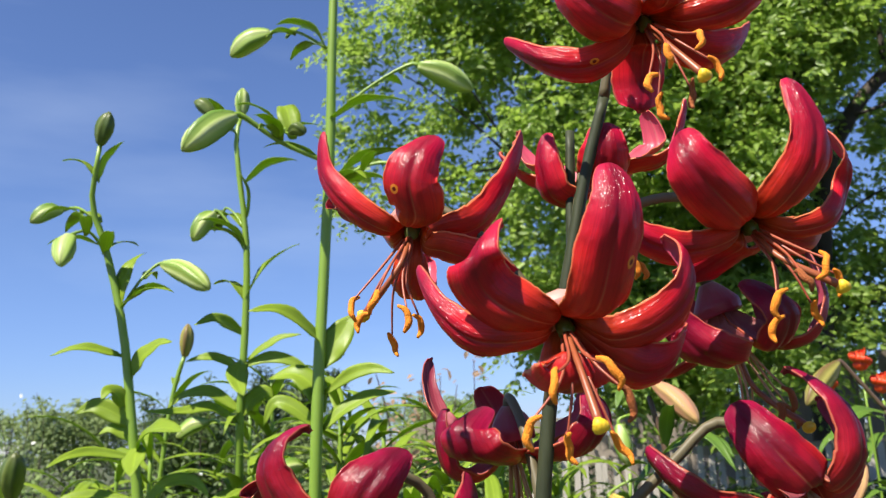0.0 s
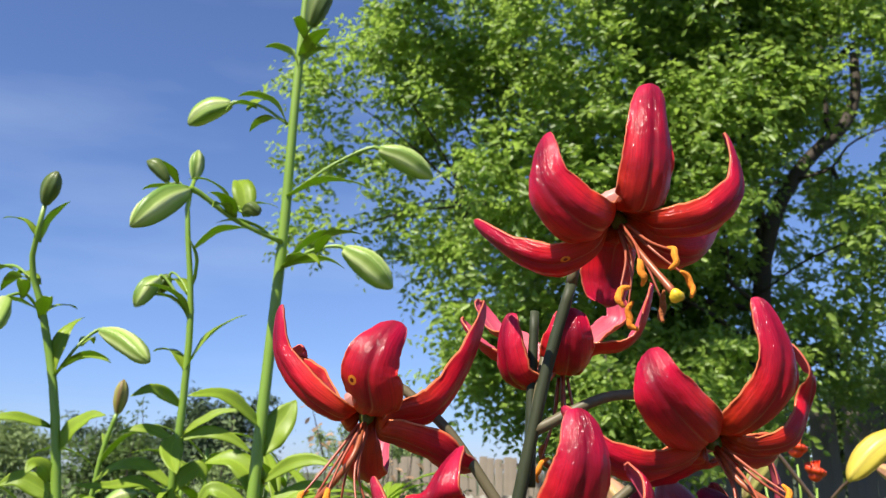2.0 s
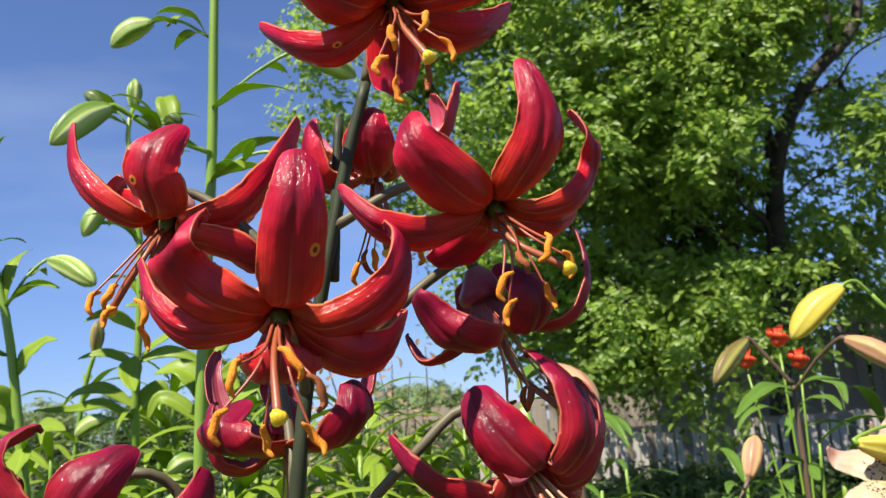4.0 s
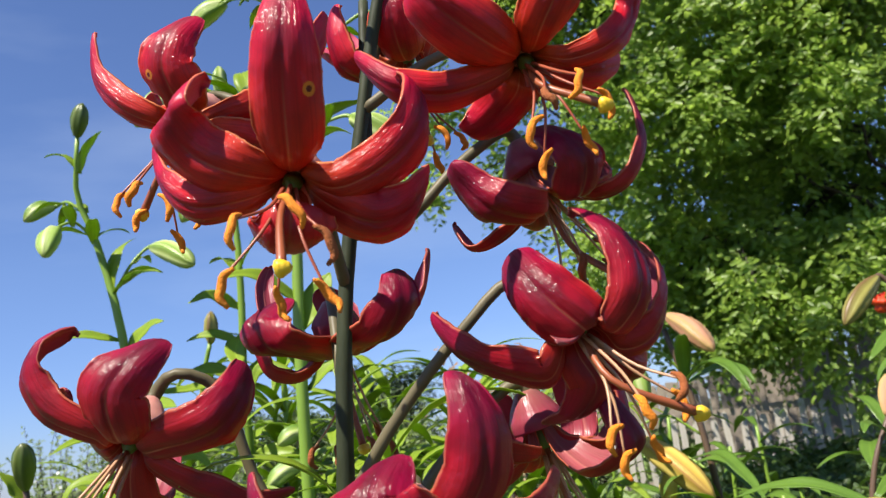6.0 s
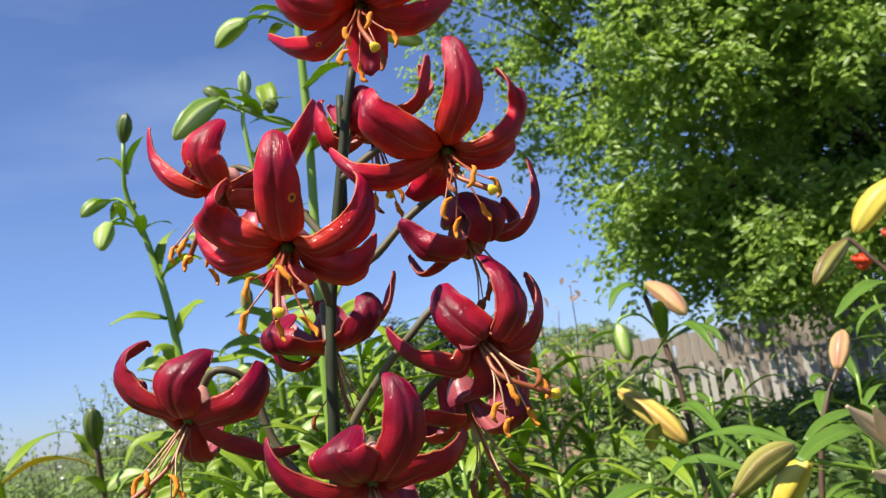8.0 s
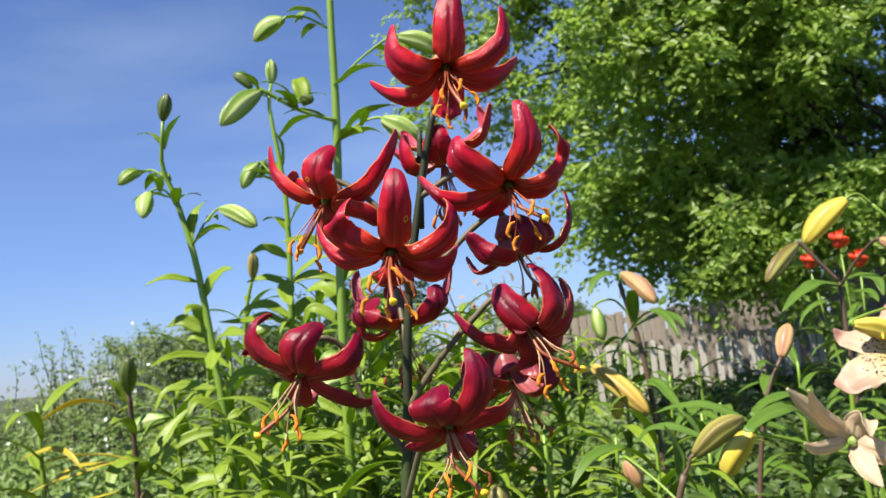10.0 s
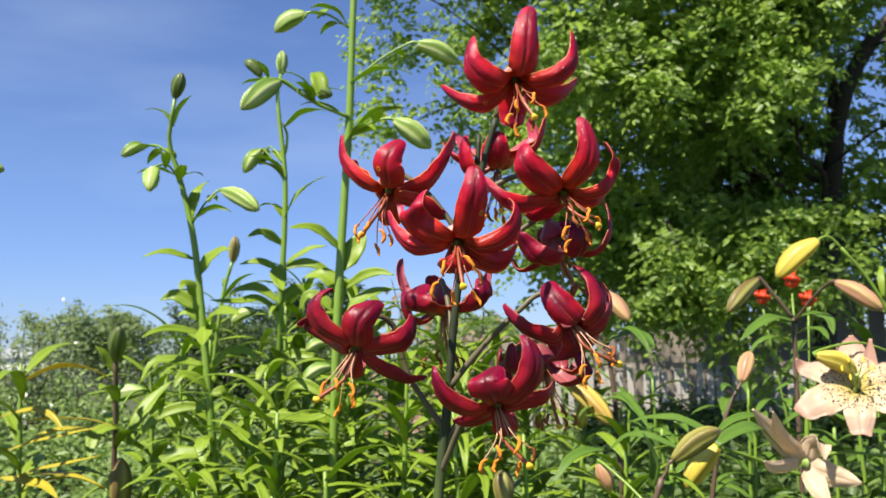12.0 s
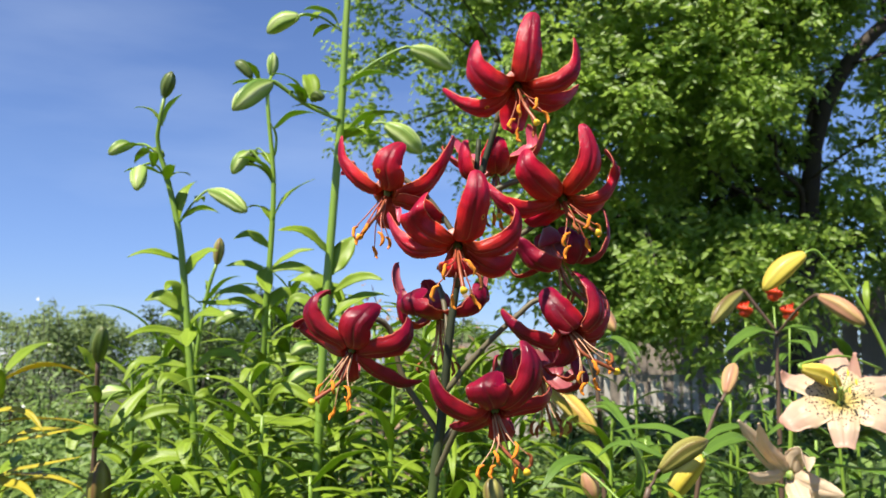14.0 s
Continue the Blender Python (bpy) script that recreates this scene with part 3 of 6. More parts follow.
def lily_flower(plant, center, stigma, petals, axis=None, old=False, length=0.046, width=0.0135, spots=(), label="", plum=False):
    """petals: (half-width factor, points from throat to tip); missing ones of the six are filled in by their gaps round the axis."""
    c = np.array(center, float)
    st = np.array(stigma, float)
    a = unit(axis if axis is not None else st - c)
    e1 = unit(np.cross(a, (0.1, 0.2, 0.97)))
    e2 = np.cross(a, e1)
    flower = part("flower", blob((0, 0, 0), (0.0040, 0.0040, 0.006), 6, 9, 3, 0.12), THROAT, plant, label)
    flower.matrix_basis = Matrix.Translation(c - a * 0.005) @ Vector(a).to_track_quat("Z", "Y").to_matrix().to_4x4()
    full = [(p[0], p[1:]) for p in petals]
    angles = []
    for _, path in full:
        d = sum(np.array(q, float) for q in path) / len(path) - c
        angles.append(math.atan2(d @ e2, d @ e1) % (2 * math.pi))
    while len(full) < 6:
        order = sorted(angles)
        gaps = [((order[(i + 1) % len(order)] - order[i]) % (2 * math.pi) or 2 * math.pi, order[i]) for i in range(len(order))]
        g, s = max(gaps)
        m = s + g / max(2, round(g / 1.05)) if g > 1.7 else s + g / 2
        o = math.cos(m) * e1 + math.sin(m) * e2
        full.append((0.95, (c + o * 0.022 + a * 0.010, c + o * 0.036 + a * 0.005, c + o * 0.041 - a * 0.012, c + o * 0.036 - a * 0.028)))
        angles.append(m % (2 * math.pi))
    made = [part("petal", petal_mesh(c, a, path, width * wide * 1.06, i * 1.7, hook=0.004 if wide > 0.94 else 0.002), (PETAL_PLUM if plum else PETAL, PETAL_BACK_PLUM if plum else PETAL_BACK), flower) for i, (wide, path) in enumerate(full)]
    for i, su, sv in spots:
        made[i]["spot_u"], made[i]["spot_v"] = su, sv
    part("flower_base", tube([c - a * 0.026, c - a * 0.020, c - a * 0.013, c - a * 0.009], [0.0040, 0.0088, 0.0122, 0.0118], 12, 12, 0.22), PETAL_BACK_PLUM if old else FLOWER_BASE, flower)
    ast = unit(0.55 * a + 0.45 * unit(st - c))
    for k in range(6):
        m = 2 * math.pi * (k + 0.35) / 6
        o = math.cos(m) * e1 + math.sin(m) * e2
        stamen(flower, c + a * 0.003 + o * 0.0025, ast, o - ast * (o @ ast), length * rng.uniform(0.85, 1.05), FILAMENT_PALE if plum else FILAMENT, old or rng.random() < 0.12, rng.uniform(0, 0.8))
    d = st - c
    part("style", tube([c, c + a * np.linalg.norm(d) * 0.5, st], [0.0014, 0.0013, 0.0019], 7, 12), STYLE, flower)
    knob = blob((0, 0, 0), (0.0032, 0.0032, 0.0028), 7, 12, 3, 0.14)
    kn = part("stigma", knob, STIGMA, flower)
    kn.matrix_basis = Matrix.Translation(st) @ Vector(a).to_track_quat("Z", "Y").to_matrix().to_4x4()
    return flower


def flower_stalk(plant, joint, center, axis, r=0.0026, mids=()):
    j, c, a = np.array(joint, float), np.array(center, float), unit(axis)
    pts = [j, *mids, c - a * 0.03, c - a * 0.008]
    if not mids:
        pts.insert(1, j * 0.45 + (c - a * 0.032) * 0.55 + np.array((0, 0, 0.010)))
    part("pedicel", tube(pts, [r * 1.15, r, r, r * 1.45], 9, 20, 0.12), PEDICEL, plant)


# ---- ground ----
def ground_sheet():
    n = 60
    xs = np.sign(np.linspace(-1, 1, n)) * np.abs(np.linspace(-1, 1, n)) ** 3 * 900
    verts = [(x, y + 5, 0.05 * noise.noise(Vector((x * 0.5, y * 0.5, 0))) if abs(x) < 40 and abs(y) < 40 else 0) for y in xs for x in xs]
    faces = [(j * n + i, j * n + i + 1, (j + 1) * n + i + 1, (j + 1) * n + i) for j in range(n - 1) for i in range(n - 1)]
    return mesh_of(verts, faces)


tagged(part("ground", ground_sheet(), GROUND), "brown garden soil with patches of weeds", "ground", kind="structure")

# ---- the red lily ----
red = thing("red_lily", (-0.075, 0.12, 0.0), "tall dark-stemmed lily with many crimson turk's-cap flowers", "lily")
MAIN = [(-0.075, 0.12, 0.0), (-0.065, 0.12, 0.55), (-0.050, 0.115, 0.849), (-0.040, 0.115, 0.938), (-0.033, 0.115, 1.009), (-0.026, 0.115, 1.055),
        (-0.004, 0.115, 1.152), (0.010, 0.112, 1.198)]
part("stem", tube(MAIN, [0.0060, 0.0054, 0.0046, 0.0036, 0.0028], 12, 60, 0.16), STEM_DARK, red)
part("stub", tube([(-0.012, 0.118, 1.10), (-0.010, 0.124, 1.14), (-0.0065, 0.129, 1.187)], [0.0027, 0.0027, 0.0025], 9, 10, 0.1), STEM_SIDE, red, "cut grey side shoot")

def bloom(c, s, a, z, old, plum, p, spots=(), mids=()):
    """One flower of the red lily, hung on the main stem at height z; p: petals as half-width factor and centre line."""
    lily_flower(red, c, s, p, a, old, 0.044, 0.0134, spots, "fading purple-crimson flower" if old else "crimson flower with orange throat", plum)
    flower_stalk(red, on_stem(MAIN, z) if z else MAIN[-1], c, a, 0.0025, mids)


# blooms
bloom(c=(-0.024, 0.039, 1.071), s=(-0.018, 0.003, 1.034), a=(0.08, -0.8, -0.6), z=1.045, old=False, plum=False, spots=[(0, 0.52, 0.2)], mids=[], p=[
            (1.05, (-0.0148, 0.0120, 1.0761), (-0.0092, -0.0040, 1.0950), (-0.0058, -0.0080, 1.1124), (-0.0067, 0.0005, 1.1290)),
            (0.86, (-0.0064, 0.0358, 1.0669), (0.0121, 0.0353, 1.0717), (0.0259, 0.0373, 1.0842), (0.0285, 0.0418, 1.0999), (0.0203, 0.049, 1.1098)),
            (1.05, (-0.0418, 0.0249, 1.0766), (-0.0552, 0.0225, 1.0858), (-0.0597, 0.0159, 1.0988), (-0.0508, 0.0281, 1.115)),
            (0.68, (-0.0415, 0.0342, 1.0681), (-0.0615, 0.0355, 1.0697), (-0.0767, 0.0427, 1.0835), (-0.0845, 0.056, 1.1037)),
            (0.95, (-0.0075, 0.041, 1.0597), (0.007, 0.0437, 1.0536), (0.0195, 0.0463, 1.0587), (0.0256, 0.0539, 1.0715)),
            (1.3, (-0.0202, 0.0258, 1.0615), (-0.0218, 0.026, 1.0507), (-0.0275, 0.0388, 1.0471), (-0.0354, 0.065, 1.0552)),])
bloom(c=(-0.091, 0.105, 1.129), s=(-0.114, 0.1, 1.091), a=(-0.2, -0.62, -0.75), z=1.085, old=False, plum=False, spots=[(1, 0.5, 0.75), (2, 0.5, 0.3)], mids=[], p=[
            (0.7, (-0.1019, 0.0946, 1.1308), (-0.1186, 0.0919, 1.1416), (-0.1325, 0.0967, 1.1622), (-0.1327, 0.0993, 1.1836)),
            (1.12, (-0.0862, 0.0838, 1.134), (-0.0878, 0.074, 1.1481), (-0.0837, 0.0748, 1.1619), (-0.0755, 0.087, 1.1748)),
            (1, (-0.0767, 0.1072, 1.1288), (-0.058, 0.1155, 1.1339), (-0.0424, 0.1297, 1.1543), (-0.0301, 0.15, 1.1941)),
            (0.85, (-0.1156, 0.1467, 1.1492), (-0.1363, 0.1617, 1.1607), (-0.1267, 0.15, 1.1708)),
            (0.85, (-0.0746, 0.1039, 1.1207), (-0.0593, 0.107, 1.115), (-0.0471, 0.1139, 1.1085), (-0.0377, 0.125, 1.1078)),])
bloom(c=(0.029, 0.078, 1.219), s=(0.043, 0.044, 1.179), a=(0.12, -0.72, -0.66), z=None, old=False, plum=False, spots=[(3, 0.45, 0.4)], mids=[], p=[
            (1.12, (0.0156, 0.0578, 1.211), (0.0013, 0.048, 1.2142), (-0.0118, 0.0478, 1.2307), (-0.0101, 0.058, 1.2548)),
            (1.1, (0.0344, 0.0588, 1.2212), (0.0377, 0.05, 1.2386), (0.0398, 0.0508, 1.2596), (0.043, 0.062, 1.2839)),
            (0.8, (0.0422, 0.0626, 1.213), (0.0634, 0.0565, 1.2155), (0.08, 0.0591, 1.2314), (0.0796, 0.071, 1.262)),
            (0.75, (0.015, 0.0739, 1.2065), (-0.0028, 0.076, 1.1993), (-0.0226, 0.0839, 1.2065), (-0.0393, 0.098, 1.225)),
            (0.85, (0.0438, 0.0779, 1.208), (0.0611, 0.083, 1.2048), (0.0747, 0.0929, 1.213), (0.0855, 0.108, 1.2291)),
            (1.15, (0.0277, 0.0872, 1.2109), (0.0262, 0.0929, 1.1973), (0.0256, 0.095, 1.1847)),])
bloom(c=(0.068, 0.083, 1.118), s=(0.094, 0.058, 1.087), a=(0.16, -0.74, -0.65), z=1.13, old=False, plum=False, spots=[], mids=[], p=[
            (1.15, (0.0558, 0.0586, 1.1193), (0.0403, 0.0455, 1.1307), (0.0317, 0.0431, 1.1436), (0.0312, 0.052, 1.1568)),
            (1, (0.076, 0.0636, 1.1252), (0.0873, 0.0535, 1.141), (0.09, 0.0521, 1.159), (0.0844, 0.06, 1.1818)),
            (0.6, (0.0849, 0.0801, 1.1165), (0.1023, 0.0811, 1.1204), (0.1146, 0.0898, 1.1368), (0.1142, 0.0828, 1.1517), (0.106, 0.0843, 1.1642)),
            (0.72, (0.0533, 0.0743, 1.1119), (0.0332, 0.0679, 1.1069), (0.0134, 0.0642, 1.1129), (-0.0025, 0.0747, 1.1338)),
            (0.85, (0.083, 0.085, 1.1133), (0.0971, 0.0923, 1.1136), (0.1067, 0.105, 1.1203)),
            (0.95, (0.0583, 0.0957, 1.1094), (0.0454, 0.103, 1.103), (0.0362, 0.105, 1.1023)),])
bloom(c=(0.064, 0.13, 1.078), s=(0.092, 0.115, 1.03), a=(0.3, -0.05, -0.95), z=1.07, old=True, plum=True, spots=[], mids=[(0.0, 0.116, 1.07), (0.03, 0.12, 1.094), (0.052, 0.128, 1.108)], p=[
            (1.05, (0.0613, 0.1094, 1.0608), (0.0442, 0.0982, 1.0637), (0.033, 0.1001, 1.0772), (0.0282, 0.0989, 1.0875)),
            (1.1, (0.0798, 0.1104, 1.0665), (0.0854, 0.1, 1.0795), (0.0795, 0.0984, 1.0907), (0.0674, 0.106, 1.1)),
            (0.65, (0.086, 0.1229, 1.0676), (0.1025, 0.122, 1.0715), (0.1136, 0.1269, 1.0914), (0.1099, 0.138, 1.121)),
            (0.75, (0.0861, 0.1472, 1.0754), (0.0954, 0.1556, 1.0836), (0.0881, 0.155, 1.1019)),
            (0.5, (0.0485, 0.1367, 1.0627), (0.0283, 0.1433, 1.0575), (0.019, 0.15, 1.0735)),])
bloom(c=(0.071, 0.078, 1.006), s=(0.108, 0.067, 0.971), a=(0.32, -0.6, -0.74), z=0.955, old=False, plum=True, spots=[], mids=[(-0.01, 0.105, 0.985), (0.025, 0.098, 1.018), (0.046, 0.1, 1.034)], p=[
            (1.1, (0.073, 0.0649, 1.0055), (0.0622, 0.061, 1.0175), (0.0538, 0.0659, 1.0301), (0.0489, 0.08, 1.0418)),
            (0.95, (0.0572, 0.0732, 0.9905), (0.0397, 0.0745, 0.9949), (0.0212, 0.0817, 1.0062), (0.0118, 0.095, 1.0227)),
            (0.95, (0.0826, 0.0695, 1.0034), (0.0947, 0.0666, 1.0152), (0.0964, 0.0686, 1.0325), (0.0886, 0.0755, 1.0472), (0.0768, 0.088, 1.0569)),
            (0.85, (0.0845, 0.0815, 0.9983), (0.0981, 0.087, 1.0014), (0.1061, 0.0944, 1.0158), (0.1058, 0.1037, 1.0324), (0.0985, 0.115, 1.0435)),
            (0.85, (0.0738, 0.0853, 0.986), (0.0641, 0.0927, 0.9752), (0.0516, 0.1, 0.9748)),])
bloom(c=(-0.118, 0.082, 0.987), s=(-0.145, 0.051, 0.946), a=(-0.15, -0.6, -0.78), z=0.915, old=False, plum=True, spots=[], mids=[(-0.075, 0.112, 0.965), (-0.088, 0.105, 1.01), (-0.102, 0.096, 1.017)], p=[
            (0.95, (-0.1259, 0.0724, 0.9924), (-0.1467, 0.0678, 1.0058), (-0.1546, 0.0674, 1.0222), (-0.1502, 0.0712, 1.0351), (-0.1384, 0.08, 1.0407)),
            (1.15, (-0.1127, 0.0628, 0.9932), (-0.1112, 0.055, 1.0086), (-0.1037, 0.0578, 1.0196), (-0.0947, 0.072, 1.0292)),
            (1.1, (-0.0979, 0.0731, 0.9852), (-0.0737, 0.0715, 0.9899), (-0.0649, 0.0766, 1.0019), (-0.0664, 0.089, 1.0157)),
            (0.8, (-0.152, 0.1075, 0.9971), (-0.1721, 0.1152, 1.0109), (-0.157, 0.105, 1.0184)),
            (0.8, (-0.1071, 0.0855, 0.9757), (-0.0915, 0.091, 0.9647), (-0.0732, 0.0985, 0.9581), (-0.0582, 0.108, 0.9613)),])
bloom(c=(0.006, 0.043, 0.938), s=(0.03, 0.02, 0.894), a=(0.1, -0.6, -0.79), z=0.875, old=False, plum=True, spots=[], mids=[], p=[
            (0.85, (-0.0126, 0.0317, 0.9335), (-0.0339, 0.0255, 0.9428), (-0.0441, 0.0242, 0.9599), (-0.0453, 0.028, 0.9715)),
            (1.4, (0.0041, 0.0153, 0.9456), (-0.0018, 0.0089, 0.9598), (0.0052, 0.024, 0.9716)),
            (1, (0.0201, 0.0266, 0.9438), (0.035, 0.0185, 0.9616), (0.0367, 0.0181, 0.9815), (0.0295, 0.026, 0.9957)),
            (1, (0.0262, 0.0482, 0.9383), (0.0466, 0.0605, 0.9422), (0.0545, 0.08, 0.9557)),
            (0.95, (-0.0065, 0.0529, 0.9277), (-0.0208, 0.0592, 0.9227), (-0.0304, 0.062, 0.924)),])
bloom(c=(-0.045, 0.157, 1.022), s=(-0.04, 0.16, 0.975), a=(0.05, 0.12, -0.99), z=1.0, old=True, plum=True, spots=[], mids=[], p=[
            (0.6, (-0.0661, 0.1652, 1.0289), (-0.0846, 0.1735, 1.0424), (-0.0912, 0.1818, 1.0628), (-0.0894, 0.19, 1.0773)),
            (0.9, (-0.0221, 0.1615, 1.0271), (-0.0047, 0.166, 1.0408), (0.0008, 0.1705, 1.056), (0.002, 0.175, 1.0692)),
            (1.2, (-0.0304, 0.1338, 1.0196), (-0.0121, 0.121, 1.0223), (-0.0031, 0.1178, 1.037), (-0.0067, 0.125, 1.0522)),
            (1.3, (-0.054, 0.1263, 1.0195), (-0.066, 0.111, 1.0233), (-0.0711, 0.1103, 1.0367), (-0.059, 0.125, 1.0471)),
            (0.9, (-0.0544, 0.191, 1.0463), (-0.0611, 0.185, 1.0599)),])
bloom(c=(0.0095, 0.145, 1.158), s=(0.013, 0.15, 1.118), a=(0.0, 0.05, -0.99), z=1.125, old=False, plum=False, spots=[], mids=[], p=[
            (0.75, (-0.0055, 0.15, 1.1613), (-0.024, 0.155, 1.1642), (-0.0366, 0.16, 1.176), (-0.0432, 0.165, 1.1889)),
            (0.8, (0.0248, 0.1425, 1.1659), (0.0412, 0.14, 1.169), (0.0504, 0.1375, 1.1771), (0.0572, 0.135, 1.2029)),
            (1.15, (0.0089, 0.1261, 1.1564), (0.0087, 0.1155, 1.1647), (0.009, 0.1126, 1.1755), (0.0104, 0.118, 1.1872)),
            (0.8, (0.0315, 0.1639, 1.1769), (0.0484, 0.1739, 1.1917), (0.0432, 0.175, 1.2131)),
            (0.8, (-0.0094, 0.1689, 1.1736), (-0.0231, 0.1839, 1.1844), (-0.0331, 0.19, 1.2035)),])
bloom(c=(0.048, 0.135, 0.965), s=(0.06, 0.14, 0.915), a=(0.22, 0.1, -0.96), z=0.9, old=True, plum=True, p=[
            (0.9, (0.03, 0.115, 0.962), (0.016, 0.108, 0.968), (0.018, 0.105, 0.99)),
            (0.9, (0.07, 0.11, 0.952), (0.086, 0.1, 0.962), (0.075, 0.1, 0.985))])
for z in np.arange(0.12, 0.76, 0.022):
    put_leaf(rng.choice(NARROW), red, on_stem(MAIN, z), rng.uniform(0, 360), rng.uniform(-10, 15), 1.0)
for x, y, z, turn in ((-0.020, 0.112, 0.965, 15), (-0.035, 0.112, 0.95, 200)):
    put_leaf(NARROW[3], red, (x, y, z), turn, 0, 0.55)

# ---- budded lilies behind ----
tall = thing("budded_lily", (-0.285, 0.75, 0.0), "tall pale green lily with closed green buds", "lily", "budded lilies")
ST_A = [(-0.285, 0.75, 0.0), (-0.28, 0.75, 0.5), (-0.273, 0.75, 0.804), (-0.262, 0.75, 1.095), (-0.254, 0.76, 1.248), (-0.244, 0.76, 1.403), (-0.237, 0.76, 1.583), (-0.225, 0.76, 1.80)]
leafy_stem(tall, ST_A, [0.0076, 0.0076, 0.0072, 0.0064, 0.005], 0.15, 0.93, 0.028, NARROW + MEDIUM, STEM_GREEN, 12)
hung_bud(tall, (-0.246, 0.76, 1.545), (-0.324, 0.774, 1.578), (-0.380, 0.78, 1.551), 0.0145, BUD_GREEN)
hung_bud(tall, (-0.245, 0.755, 1.385), (-0.350, 0.696, 1.432), (-0.395, 0.642, 1.373), 0.0165, BUD_GREEN, r=0.0034, arc=-0.004)
hung_bud(tall, (-0.243, 0.76, 1.445), (-0.125, 0.749, 1.507), (-0.057, 0.757, 1.472), 0.0145, BUD_GREEN)
hung_bud(tall, (-0.248, 0.76, 1.350), (-0.166, 0.75, 1.375), (-0.106, 0.75, 1.326), 0.0165, BUD_GREEN)
hung_bud(tall, (-0.236, 0.76, 1.63), (-0.220, 0.75, 1.680), (-0.195, 0.745, 1.735), 0.014, BUD_DARK)
hung_bud(tall, (-0.300, 0.725, 1.405), (-0.283, 0.70, 1.408), (-0.262, 0.69, 1.402), 0.008, BUD_DARK, r=0.0015)
for at, turn, tilt, size in (((-0.247, 0.757, 1.545), 185, 10, 0.7), ((-0.241, 0.757, 1.445), -8, -5, 1.05), ((-0.285, 0.73, 1.410), 110, 35, 0.75), ((-0.30, 0.72, 1.415), 200, 10, 0.6),
                             ((-0.246, 0.757, 1.345), 20, 30, 1.05), ((-0.244, 0.757, 1.352), -25, -20, 0.8), ((-0.235, 0.757, 1.62), 175, 20, 0.6), ((-0.235, 0.757, 1.62), 10, 20, 0.5),
                             ((-0.30, 0.765, 1.565), 60, 30, 0.5)):
    put_leaf(rng.choice(MEDIUM), tall, at, turn, tilt, size)

left = thing("budded_lily", (-0.47, 0.86, 0.0), "slender green lily with small closed buds", "lily", "budded lilies")
ST_B = [(-0.47, 0.86, 0.0), (-0.485, 0.855, 0.5), (-0.498, 0.85, 0.755), (-0.527, 0.84, 1.086), (-0.543, 0.84, 1.206), (-0.572, 0.84, 1.319), (-0.586, 0.83, 1.37), (-0.569, 0.81, 1.448)]
leafy_stem(left, ST_B, [0.0080, 0.0078, 0.0070, 0.0055, 0.003], 0.15, 0.84, 0.028, NARROW + MEDIUM, STEM_GREEN, 12)
part("bud", bud_mesh((-0.569, 0.81, 1.448), (-0.553, 0.80, 1.491), 0.0115), BUD_DARK, left)
hung_bud(left, (-0.580, 0.835, 1.345), (-0.653, 0.88, 1.378), (-0.684, 0.853, 1.356), 0.0115, BUD_GREEN)
hung_bud(left, (-0.572, 0.84, 1.310), (-0.600, 0.80, 1.318), (-0.585, 0.745, 1.268), 0.0135, BUD_GREEN, arc=0.016)
hung_bud(left, (-0.545, 0.84, 1.225), (-0.498, 0.865, 1.288), (-0.418, 0.82, 1.242), 0.0145, BUD_GREEN)
for at, turn, tilt, size in (((-0.577, 0.825, 1.40), 175, 15, 0.6), ((-0.577, 0.825, 1.40), 5, 25, 0.6), ((-0.575, 0.835, 1.345), 150, 20, 0.6), ((-0.571, 0.84, 1.305), 60, 10, 0.55),
                             ((-0.57, 0.84, 1.30), -60, 10, 0.6), ((-0.546, 0.84, 1.225), 60, 50, 0.75), ((-0.546, 0.84, 1.225), 0, 15, 0.7)):
    put_leaf(rng.choice(MEDIUM), left, at, turn, tilt, size)

mid = thing("budded_lily", (-0.44, 0.97, 0.0), "green lily with a few small buds", "lily", "budded lilies")
ST_C = [(-0.44, 0.97, 0.0), (-0.43, 0.96, 0.5), (-0.415, 0.95, 0.966), (-0.407, 0.93, 1.091), (-0.401, 0.93, 1.196), (-0.399, 0.93, 1.325), (-0.415, 0.93, 1.49), (-0.412, 0.945, 1.53)]
leafy_stem(mid, ST_C, [0.0075, 0.007, 0.006, 0.005, 0.003], 0.15, 0.98, 0.026, NARROW + MEDIUM, STEM_GREEN, 12)
part("bud", bud_mesh((-0.412, 0.945, 1.530), (-0.411, 0.95, 1.578), 0.0105), BUD_GREEN, mid)
hung_bud(mid, (-0.414, 0.93, 1.495), (-0.447, 0.93, 1.522), (-0.480, 0.93, 1.553), 0.0105, BUD_DARK, r=0.0016)
hung_bud(mid, (-0.400, 0.93, 1.315), (-0.448, 0.93, 1.375), (-0.472, 0.91, 1.330), 0.0135, BUD_GREEN)
hung_bud(mid, (-0.400, 0.93, 1.345), (-0.442, 0.96, 1.385), (-0.455, 0.965, 1.36), 0.010, BUD_DARK, r=0.0016)
for at, turn, tilt, size in (((-0.40, 0.93, 1.365), 190, 45, 0.65), ((-0.40, 0.93, 1.42), 5, 20, 0.75), ((-0.40, 0.93, 1.315), 215, 10, 0.75), ((-0.40, 0.93, 1.245), 20, 10, 1.0), ((-0.40, 0.93, 1.24), 150, 10, 0.7)):
    put_leaf(rng.choice(MEDIUM), mid, at, turn, tilt, size)

